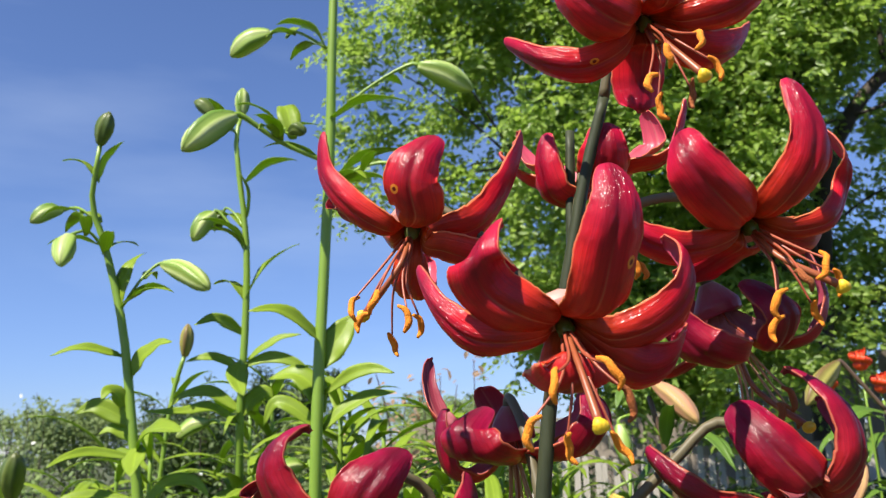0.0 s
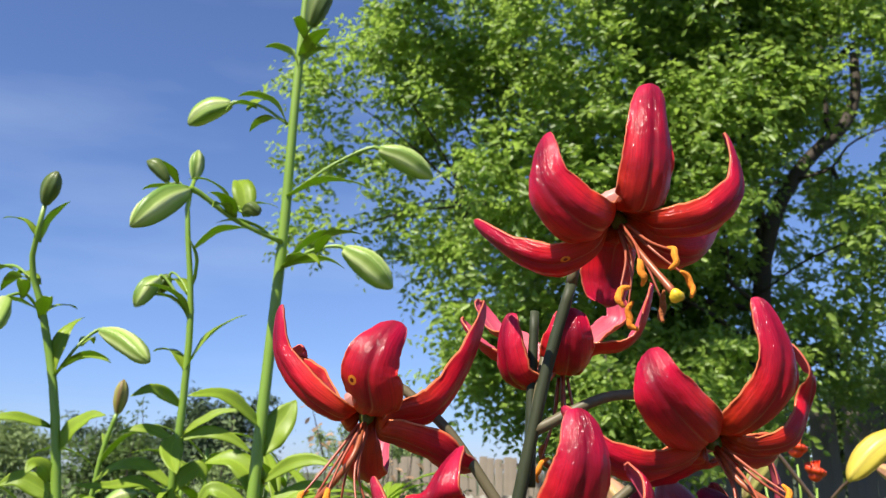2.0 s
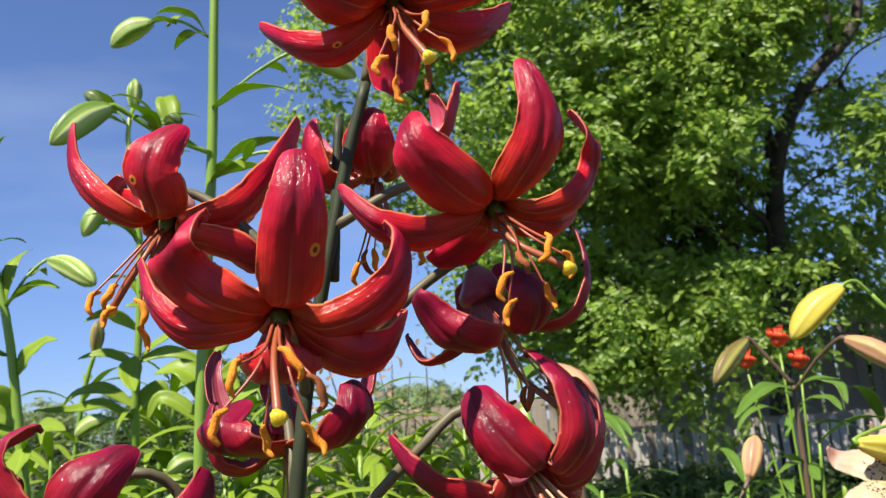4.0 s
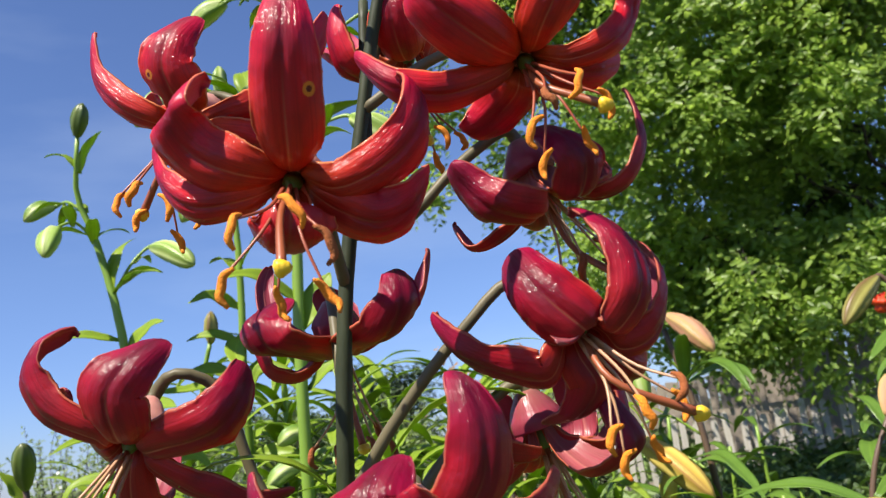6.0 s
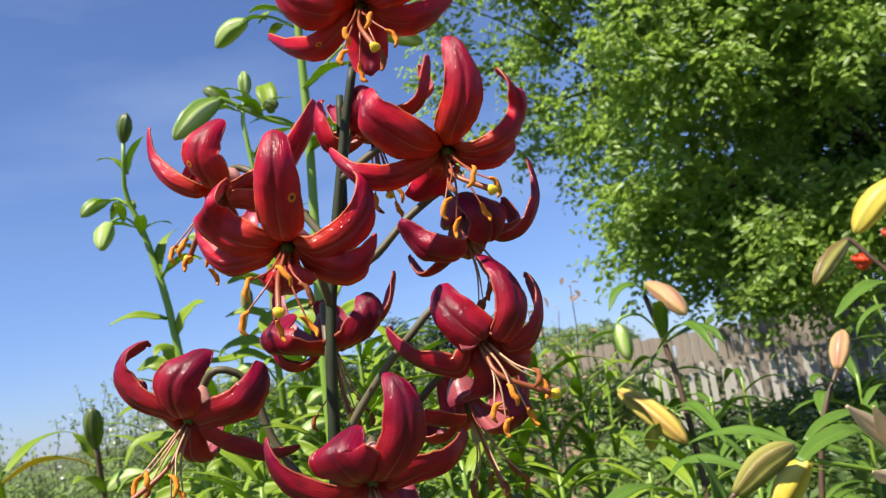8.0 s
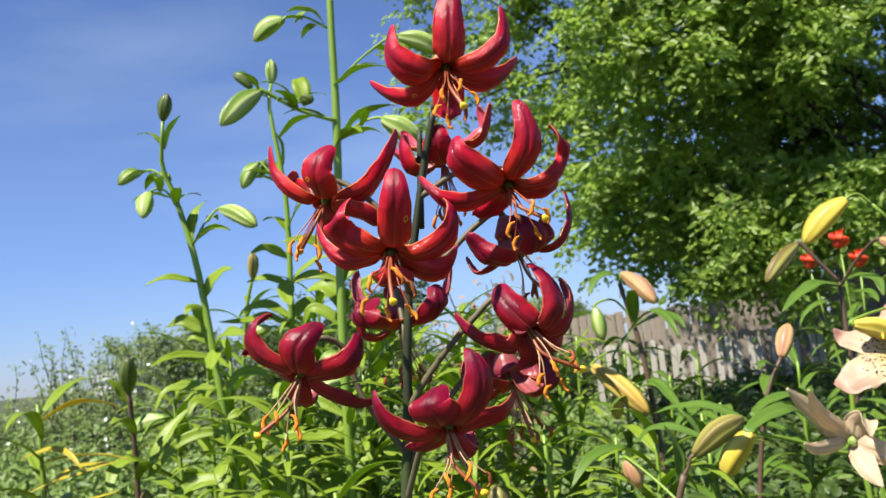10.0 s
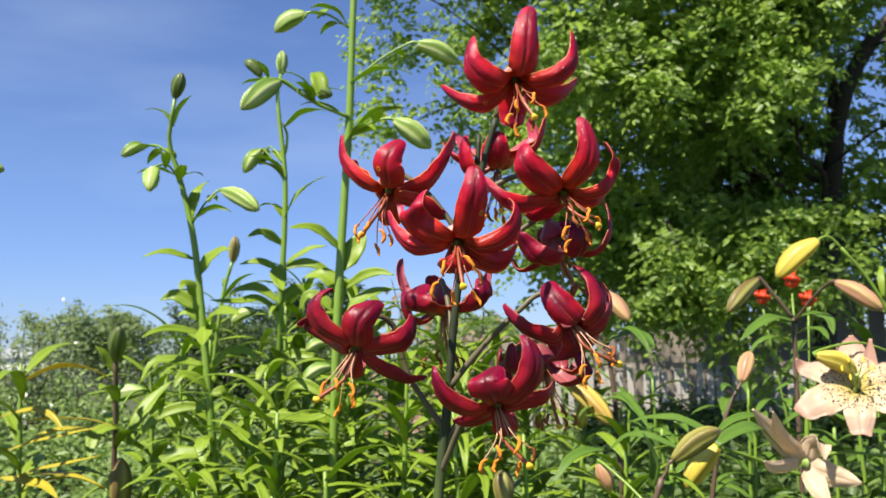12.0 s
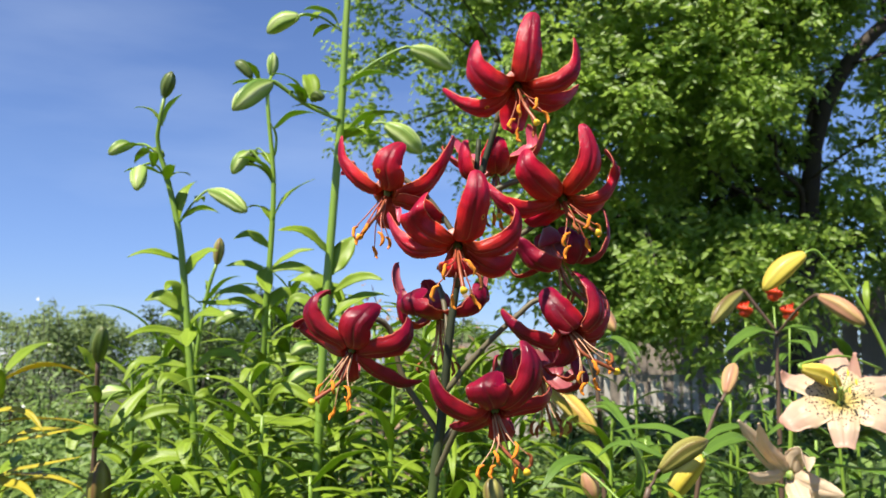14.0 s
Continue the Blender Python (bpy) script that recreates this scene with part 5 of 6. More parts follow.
blade(mid, [(-0.403, 0.930, 1.155), (-0.406, 0.912, 1.140), (-0.399, 0.891, 1.121), (-0.386, 0.870, 1.103)], 0.037, LEAF, 67, face=(0.2, -0.7, 0.7))
blade(mid, [(-0.404, 0.930, 1.143), (-0.436, 0.925, 1.161), (-0.456, 0.919, 1.163), (-0.480, 0.912, 1.157)], 0.018, LEAF, 68, face=(0.1, -0.85, 0.5))
blade(mid, [(-0.403, 0.930, 1.148), (-0.368, 0.931, 1.159), (-0.333, 0.933, 1.152), (-0.302, 0.934, 1.131)], 0.021, LEAF, 69, face=(0.0, -0.95, 0.25))
blade(mid, [(-0.406, 0.930, 1.086), (-0.450, 0.929, 1.114), (-0.485, 0.928, 1.112), (-0.512, 0.927, 1.093)], 0.024, LEAF, 70, face=(-0.2, -0.75, 0.6))
blade(mid, [(-0.407, 0.930, 1.069), (-0.444, 0.911, 1.092), (-0.479, 0.889, 1.087), (-0.519, 0.866, 1.089)], 0.023, LEAF, 71, face=(0.2, -0.7, 0.7))
blade(mid, [(-0.406, 0.930, 1.080), (-0.388, 0.932, 1.103), (-0.371, 0.934, 1.110), (-0.364, 0.936, 1.093)], 0.031, LEAF, 72, face=(0.1, -0.85, 0.5))
blade(mid, [(-0.412, 0.930, 0.975), (-0.384, 0.927, 0.990), (-0.348, 0.923, 0.986), (-0.320, 0.919, 0.972)], 0.022, LEAF, 73, face=(0.0, -0.95, 0.25))
blade(mid, [(-0.411, 0.930, 0.980), (-0.432, 0.918, 0.970), (-0.438, 0.904, 0.956), (-0.440, 0.890, 0.937)], 0.022, LEAF, 74, face=(-0.2, -0.75, 0.6))
blade(tall, [(-0.258, 0.755, 1.157), (-0.273, 0.735, 1.174), (-0.299, 0.712, 1.192), (-0.330, 0.688, 1.189)], 0.031, LEAF, 75, face=(0.2, -0.7, 0.7))
blade(tall, [(-0.259, 0.755, 1.126), (-0.249, 0.760, 1.145), (-0.232, 0.766, 1.171), (-0.221, 0.772, 1.191)], 0.048, LEAF, 76, face=(0.1, -0.85, 0.5))
blade(tall, [(-0.254, 0.755, 1.095), (-0.219, 0.748, 1.116), (-0.193, 0.740, 1.120), (-0.167, 0.732, 1.113)], 0.021, LEAF, 77, face=(0.0, -0.95, 0.25))
blade(tall, [(-0.258, 0.755, 1.052), (-0.232, 0.756, 1.074), (-0.201, 0.756, 1.089), (-0.169, 0.757, 1.093)], 0.026, LEAF, 78, face=(-0.2, -0.75, 0.6))
blade(tall, [(-0.259, 0.755, 1.071), (-0.271, 0.760, 1.105), (-0.297, 0.767, 1.121), (-0.327, 0.773, 1.116)], 0.041, LEAF, 79, face=(0.2, -0.7, 0.7))
blade(tall, [(-0.259, 0.755, 1.049), (-0.294, 0.755, 1.080), (-0.316, 0.756, 1.086), (-0.330, 0.756, 1.059)], 0.024, LEAF, 80, face=(0.1, -0.85, 0.5))
blade(tall, [(-0.273, 0.755, 0.862), (-0.273, 0.762, 0.895), (-0.264, 0.769, 0.904), (-0.253, 0.777, 0.892)], 0.037, LEAF, 81, face=(0.0, -0.95, 0.25))
blade(tall, [(-0.276, 0.755, 0.815), (-0.299, 0.746, 0.816), (-0.317, 0.735, 0.794), (-0.322, 0.724, 0.772)], 0.033, LEAF, 82, face=(-0.2, -0.75, 0.6))
blade(tall, [(-0.270, 0.755, 0.839), (-0.217, 0.758, 0.850), (-0.169, 0.762, 0.826), (-0.137, 0.765, 0.766)], 0.029, LEAF, 83, face=(0.2, -0.7, 0.7))
blade(tall, [(-0.271, 0.755, 0.839), (-0.354, 0.747, 0.848), (-0.387, 0.738, 0.837), (-0.401, 0.729, 0.789)], 0.028, LEAF, 84, face=(0.1, -0.85, 0.5))
blade(tall, [(-0.270, 0.755, 0.910), (-0.323, 0.762, 0.940), (-0.347, 0.770, 0.934), (-0.360, 0.779, 0.906)], 0.022, LEAF, 85, face=(0.0, -0.95, 0.25))
blade(tall, [(-0.271, 0.755, 0.862), (-0.358, 0.760, 0.889), (-0.421, 0.767, 0.883), (-0.459, 0.773, 0.843)], 0.021, LEAF, 86, face=(-0.2, -0.75, 0.6))
blade(tall, [(-0.269, 0.755, 0.898), (-0.304, 0.737, 0.886), (-0.359, 0.716, 0.891), (-0.416, 0.695, 0.890)], 0.018, LEAF, 87, face=(0.2, -0.7, 0.7))
# a few more buds between the leaves of the clump
hung_bud(mid, (-0.42, 0.95, 1.04), (-0.474, 1.0, 1.075), (-0.522, 1.0, 1.054), 0.011, BUD_GREEN)
hung_bud(tall, (-0.266, 0.75, 0.98), (-0.312, 0.90, 1.007), (-0.348, 0.88, 0.995), 0.0115, BUD_GREEN, arc=0.02)
hung_bud(tall, (-0.268, 0.75, 0.94), (-0.286, 0.80, 0.967), (-0.330, 0.78, 0.945), 0.0115, BUD_GREEN)
hung_bud(near, (-0.672, 0.83, 0.88), (-0.670, 0.95, 0.927), (-0.745, 0.95, 0.909), 0.0145, BUD_GREEN, arc=0.02)
hung_bud(low, (0.24, 0.59, 0.72), (0.146, 0.70, 0.815), (0.162, 0.70, 0.773), 0.012, BUD_PINK)
hung_bud(red, (-0.055, 0.118, 0.80), (0.006, 0.30, 0.815), (0.004, 0.31, 0.855), 0.0105, BUD_OLIVE, PEDICEL)

# broad-leaved shoots in the near bed
BED = [(0.28, 0.85, 0.80), (0.60, 1.00, 0.84), (0.72, 1.15, 0.88), (0.86, 1.25, 0.90), (0.38, 1.20, 0.84), (0.80, 0.95, 0.80), (0.95, 1.05, 0.86), (0.12, 0.95, 0.82),
       (0.36, 1.45, 0.92), (0.52, 1.30, 0.90), (0.70, 1.45, 0.94), (0.90, 1.55, 0.96), (1.05, 1.35, 0.92), (0.24, 1.25, 0.90), (0.46, 1.05, 0.86), (0.64, 0.82, 0.80), (0.86, 0.86, 0.82), (0.30, 1.02, 0.84),
       (0.16, 1.35, 0.96), (1.15, 1.70, 0.98), (0.06, 1.45, 1.00), (0.50, 0.62, 0.74), (0.30, 0.45, 0.70), (-0.12, 0.50, 0.78), (-0.30, 0.50, 0.80)]
for i, (x, y, h) in enumerate(BED):
    shoot = thing("lily_shoot", (x, y, 0), "broad-leaved green lily shoot in the bed", "lily", "broad-leaved shoots")
    leafy_stem(shoot, [(x, y, 0), (x, y + 0.01, h * 0.5), (x + rng.uniform(-0.03, 0.03), y, h)], [0.006, 0.005, 0.003], 0.35, h, 0.032, BROAD if x > 0.15 else NARROW, STEM_GREEN, 8, (0.75, 1.05), rng.uniform(0, 360))


# scarlet flowers on a plant further back
def scarlet_plant(x, y, heads):
    plant = thing("scarlet_flower", (x, y, 0), "plant with round scarlet flower heads", "flower")
    for hx, hy, hz, r in heads:
        part("stem", tube([(x, y, 0), (x + (hx - x) * 0.3, y, hz * 0.6), (hx, hy, hz - r)], [0.004, 0.003, 0.0025], 7, 12), STEM_GREEN, plant)
        head = part("flower", blob((hx, hy, hz), (r * 0.55, r * 0.55, r * 0.5), 7, 12, 6, 0.15), RED_FLOWER, plant)
        for k in range(16):
            az, el = k * 2.4, radians(-20 + 80 * ((k * 0.618) % 1))
            d = np.array((math.cos(az) * math.cos(el), math.sin(az) * math.cos(el), math.sin(el)))
            c0 = np.array((hx, hy, hz)) + d * r * 0.3
            s = unit(np.cross(d, (0.1, 0.2, 1)))
            n = np.cross(d, s)
            c = np.array([c0 + d * r * 0.62 * math.sin(2.5 * q) + np.array((0, 0, r * 0.34 * (1 - math.cos(2.9 * q)))) for q in np.linspace(0, 1, 5)])
            t = tangents(c)
            ss = np.repeat(s[None], 5, 0)
            part("petal", sheet(c, ss, np.cross(t, ss), r * 0.24 * petal_width(np.linspace(0, 1, 5), 0.4, 0.5, 2.0), 0.2, 3, 0.0006), RED_FLOWER, head)
    z = 0.3
    while z < min(h[2] for h in heads) - 0.05:
        put_leaf(rng.choice(BROAD), plant, (x + (heads[0][0] - x) * 0.3 * z, y, z), rng.uniform(0, 360), 0, 0.8)
        z += 0.05


scarlet_plant(0.745, 1.62, [(0.660, 1.62, 1.110, 0.024), (0.734, 1.62, 1.152, 0.027), (0.771, 1.62, 1.102, 0.026)])


# ---- fence ----
def board(w, h, d, top=0.0):
    """An upright board with its foot at the origin; top: how far its head rises to a point."""
    b = 0.004
    outline = [(-w / 2, 0), (w / 2, 0), (w / 2, h), (w / 4, h + top * 0.6), (0, h + top), (-w / 4, h + top * 0.6), (-w / 2, h)] if top else [(-w / 2, 0), (w / 2, 0), (w / 2, h - b), (w / 2 - b, h), (-w / 2 + b, h), (-w / 2, h - b)]
    k = len(outline)
    verts = [(x, -d / 2, z) for x, z in outline] + [(x, d / 2, z) for x, z in outline]
    faces = [tuple(range(k)), tuple(range(2 * k - 1, k - 1, -1))] + [(i, i + k, (i + 1) % k + k, (i + 1) % k) for i in range(k)]
    return mesh_of(verts, faces, smooth=False)


frng = random.Random(3)
plank_fence = thing("plank_fence", (4.5, 8.6, 0), "weathered grey plank fence behind the tree", "fence", kind="structure")
PLANKS = [board(0.125, 1.54 + 0.016 * i, 0.024) for i in range(4)]
for me in PLANKS:
    me.materials.append(WOOD_GREY)
FA, FB = np.array((-1.3, 14.6)), np.array((10.0, 10.4))
fdir = unit(FB - FA)
fturn = math.degrees(math.atan2(fdir[1], fdir[0]))
length = np.linalg.norm(FB - FA)
s = 0.0
while s < length:
    x, y = FA + fdir * s
    ob = under(new("plank", frng.choice(PLANKS)), plank_fence)
    tall_f = 0.86 + 0.46 * min(max((x - 2.5) / 3.0, 0), 1)
    ob.matrix_basis = pose(x, y, -0.02, frng.uniform(-1.2, 1.2), frng.uniform(-1.5, 1.5), fturn) @ Matrix.Diagonal((1, 1, tall_f, 1))
    s += 0.128 + frng.uniform(0, 0.006)
for z in (0.40, 1.15):
    me = board(length, 0.09, 0.05)
    me.materials.append(WOOD_GREY)
    ob = under(new("rail", me), plank_fence)
    ob.matrix_basis = pose(*(FA + fdir * length / 2 + np.array((-fdir[1], fdir[0])) * 0.045), z, 0, 0, fturn)

picket_fence = thing("picket_fence", (4.0, 7.6, 0), "low fence of worn whitish pickets with a top rail", "fence", kind="structure")
PICKETS = [board(0.055, 0.80 + 0.03 * i, 0.022, 0.02) for i in range(4)]
for me in PICKETS:
    me.materials.append(WOOD_WHITE)
GA, GB = np.array((0.2, 8.42)), np.array((7.2, 6.7))
gdir = unit(GB - GA)
gturn = math.degrees(math.atan2(gdir[1], gdir[0]))
glen = np.linalg.norm(GB - GA)
s = 0.0
while s < glen:
    x, y = GA + gdir * s
    ob = under(new("picket", frng.choice(PICKETS)), picket_fence)
    ob.matrix_basis = pose(x, y, -0.01, frng.uniform(-1.5, 1.5), frng.uniform(-2.5, 2.5), gturn)
    s += 0.10 + frng.uniform(-0.008, 0.012)
for z in (0.25, 0.82):
    me = board(glen, 0.07, 0.045)
    me.materials.append(WOOD_GREY)
    ob = under(new("rail", me), picket_fence)
    ob.matrix_basis = pose(*(GA + gdir * glen / 2 + np.array((-gdir[1], gdir[0])) * 0.036), z, 0, 0, gturn)


# ---- foliage in masses ----
def leaf_cloud(centers, normals, sizes, seed, aspect=0.52, fold=0.25, along=None):
    """Many small folded leaves: one per centre, with its long axis near the given direction's plane."""
    g = np.random.default_rng(seed)
    m = len(centers)
    n = unit(normals + g.normal(0, 0.45, (m, 3)))
    t = unit(np.cross(n, g.normal(0, 1, (m, 3))))
    if along is not None:
        t = unit(along + g.normal(0, 0.25, (m, 3)))
        n = unit(n - t * np.sum(n * t, axis=1, keepdims=True))
    s = np.cross(n, t)
    L = sizes[:, None]
    base, tip = centers - t * L * 0.5, centers + t * L * 0.5 - n * L * 0.12
    q1, q2 = centers - t * L * 0.22, centers + t * L * 0.16 - n * L * 0.03
    up1, up2 = n * L * fold * 0.4, n * L * fold * 0.32
    w1, w2 = s * L * aspect * 0.46, s * L * aspect * 0.44
    verts = np.stack([base, q1 - w1 + up1, q2 - w2 + up2, tip, q2 + w2 + up2, q1 + w1 + up1], 1).reshape(-1, 3)
    k = np.arange(m) * 6
    tris = np.stack([np.stack([k, k + 1, k + 2], 1), np.stack([k, k + 2, k + 3], 1), np.stack([k, k + 3, k + 4], 1), np.stack([k, k + 4, k + 5], 1)], 1).reshape(-1, 3)
    me = bpy.data.meshes.new("leaves")
    me.vertices.add(len(verts))
    me.vertices.foreach_set("co", verts.astype(np.float32).ravel())
    me.loops.add(tris.size)
    me.loops.foreach_set("vertex_index", tris.astype(np.int32).ravel())
    me.polygons.add(len(tris))
    me.polygons.foreach_set("loop_start", np.arange(0, tris.size, 3, dtype=np.int32))
    me.update(calc_edges=True)
    return me


def limb(p0, p1, r0, r1, seed, wander=0.12, steps=5):
    g = np.random.default_rng(seed)
    p0, p1 = np.array(p0, float), np.array(p1, float)
    d = np.linalg.norm(p1 - p0)
    pts = [p0 + (p1 - p0) * f + (g.normal(0, wander * d * 0.35, 3) if 0 < f < 1 else 0) for f in np.linspace(0, 1, steps)]
    return tube(pts, [r0, (r0 + r1) / 2, r1], 8, 14, 0.15), np.array(pts)


def apple_tree():
    g = np.random.default_rng(11)
    tree = thing("apple_tree", (3.55, 9.4, 0), "large leafy garden tree with a dark leaning trunk", "tree")
    trunk = [(3.40, 9.4, -0.05), (3.45, 9.4, 0.8), (3.52, 9.4, 1.7), (3.64, 9.4, 2.5), (3.71, 9.4, 3.2), (3.84, 9.4, 3.78), (4.03, 9.38, 4.2), (4.38, 9.36, 4.68), (4.80, 9.34, 5.06), (4.98, 9.34, 5.4), (5.04, 9.34, 6.0)]
    part("trunk", tube(trunk, [0.17, 0.13, 0.118, 0.105, 0.095, 0.09, 0.08, 0.065, 0.055], 12, 46, 0.25), BARK, tree)
    bole = spline(trunk, 60)
    starts = [((3.58, 9.4, 2.4), (2.2, 8.9, 3.4)), ((3.57, 9.4, 2.9), (1.2, 9.0, 4.2)), ((3.6, 9.4, 3.3), (2.2, 9.6, 5.2)), ((3.55, 9.4, 2.2), (1.6, 8.4, 2.5)), ((3.7, 9.38, 3.7), (3.3, 9.0, 5.8)),
              ((4.2, 9.3, 4.4), (5.6, 9.0, 5.0)), ((3.55, 9.4, 2.0), (5.1, 9.2, 2.7)), ((3.57, 9.4, 2.6), (2.9, 8.2, 3.6)), ((3.57, 9.4, 3.0), (4.6, 8.6, 3.6)), ((3.5, 9.4, 1.9), (2.4, 8.6, 1.9)),
              ((3.6, 9.4, 3.4), (0.9, 9.6, 5.4)), ((2.2, 9.1, 3.6), (0.4, 8.8, 3.9)), ((4.6, 9.3, 5.0), (4.3, 8.9, 6.6)),
              # last two limbs: added to carry the unseen clumps that block the sun
              ((3.8, 9.38, 3.8), (1.9, 7.3, 6.7)), ((1.9, 7.3, 6.7), (-0.1, 3.8, 5.7))]
    ends = []
    for i, (p0, p1) in enumerate(starts):
        thick = 0.020 if p1[0] > 4.5 else 0.036
        me, pts = limb(p0, p1, thick, thick * 0.3, 20 + i)
        part("limb", me, BARK, tree)
        ends.append(pts)
    def q_at(p):
        return np.array((p[0] * 9.4 / p[1], 1.0 + (p[2] - 1.0) * 9.4 / p[1]))

    # clump centres fill a lumpy crown that leans out over the beds, with a thin flank beyond the trunk
    cl = []
    while len(cl) < 1300:
        z = g.uniform(1.35, 7.5)
        dy = g.uniform(-1 if z > 3 else -0.65, 1)
        if z > 6.6 and g.random() < 0.5:
            continue
        rim = np.interp(z, (1.3, 1.9, 3.0, 4.0, 5.2, 6.5, 7.5), (0.7, -0.1, -0.5, -0.95, -1.4, -1.75, -1.6)) + 1.3 * dy * dy
        p = np.array((g.uniform(rim, 5.8), 9.0 + 2.1 * dy, z))
        lump = noise.noise(Vector(p * 0.9)) + 0.5 * noise.noise(Vector(p * 2.1))
        if z < 1.6 + 0.32 * abs(p[0] - 2.0) or lump < -0.03 + 0.36 * max(0, 1 - (p[0] - rim) / 1.7):
            continue
        if p[1] < 9.4 and np.linalg.norm((q_at(p) - np.array((3.1, 2.55))) / np.array((0.95, 0.75))) < 1:
            continue
        if p[0] > 4.3 and p[1] < 9.0 and z < 4.7 and g.random() < 0.6:
            continue
        if p[0] > 3.95 * p[1] / 9.4 and g.random() < (0.66 if z < 4.5 else 0.22):
            continue
        q = q_at(p)
        if p[1] < 9.5 and np.min(np.hypot(bole[:, 0] - q[0], bole[:, 2] - q[1])) < 0.40:
            continue
        cl.append(p)
    # sunlit boughs high at the front
    for _ in range(260):
        p = np.array((g.uniform(2.0, 4.8), g.uniform(7.1, 8.2), g.uniform(4.0, 5.8)))
        if noise.noise(Vector(p * 1.1)) > -0.05 and np.min(np.hypot(bole[:, 0] - q_at(p)[0], bole[:, 2] - q_at(p)[1])) > 0.40:
            cl.append(p)
    # shaded boughs behind the trunk
    for _ in range(150):
        cl.append(np.array((g.uniform(2.2, 3.7), g.uniform(9.7, 11.2), g.uniform(1.9, 4.4))))
    for _ in range(46):
        cl.append(np.array((g.uniform(3.9, 6.4), g.uniform(9.8, 11.2), g.uniform(1.9, 3.0 if g.random() < 0.7 else 3.9))))
    # unseen boughs, added high over the bed to shade the ground before the fence
    for _ in range(110):
        cl.append(np.array((g.uniform(-1.6, 1.1), g.uniform(2.2, 4.8), g.uniform(5.0, 6.2))))
    # drooping skirts low at the front
    for _ in range(46):
        x = g.uniform(1.5, 3.0)
        cl.append(np.array((x, g.uniform(7.2, 8.4), g.uniform(0.9 if 1.7 < x < 2.4 else 1.5, 2.3))))
    # hanging boughs of the flank that come down to the fence
    for _ in range(58):
        x = g.uniform(0.35, 2.2)
        cl.append(np.array((x, g.uniform(8.0, 8.8), g.uniform(max(1.42, 2.05 - 0.55 * x), 2.5))))
    # loose sprays off the flank over the sky
    for _ in range(26):
        cl.append(np.array((g.uniform(-1.5, -0.5), g.uniform(8.2, 9.4), g.uniform(3.2, 6.2))))
    # unseen clumps added above the crown, placed to shade the boughs round the trunk
    for _ in range(130):
        cl.append(np.array((g.uniform(0.6, 2.7), g.uniform(6.2, 7.7), g.uniform(6.9, 8.0))))
    cl = np.array(cl)
    nodes = np.vstack(ends)
    cs, ns, sz, al = [], [], [], []
    for i, p in enumerate(cl):
        q = nodes[np.argmin(np.linalg.norm(nodes - p, axis=1))]
        if i % 6 == 0:
            part("twig", tube([q, q * 0.5 + p * 0.5 + (0, 0, 0.1), p], [0.016, 0.01, 0.004], 5, 8), BARK, tree)
        out = unit(p - np.array((2.6, 9.3, 3.6)))
        for _ in range(5):
            m = int(g.uniform(14, 24))
            d = unit(out * 0.5 + g.normal(0, 0.55, 3) + np.array((0, 0, 0.12)))
            lat = unit(np.cross(d, (0.1, 0.1, 1)))
            f = np.linspace(0, 1, m)[:, None]
            sg = np.where(np.arange(m) % 2, 1.0, -1.0)[:, None]
            run = g.uniform(0.28, 0.52)
            pts = p + g.normal(0, 0.10, 3) + d * f * run + np.array((0, 0, -0.32)) * run * f ** 2 + lat * sg * 0.05 + g.normal(0, 0.025, (m, 3))
            cs.append(pts)
            al.append(d * 0.5 + lat * sg * 0.8 + np.array((0, 0, -0.35)))
            ns.append(unit(out * 0.5 + np.array((-0.1, -0.35, 0.55)) + g.normal(0, 0.45, (m, 3))))
            sz.append(g.uniform(0.068, 0.130, m) * (1 - 0.3 * f[:, 0]))
    me = leaf_cloud(np.vstack(cs), np.vstack(ns), np.concatenate(sz), 5, 0.50, 0.25, np.vstack(al))
    crown = part("crown", me, TREE_LEAF, tree)
    tagged(crown, "dense green leaves", kind="stuff")
    return tree


apple_tree()


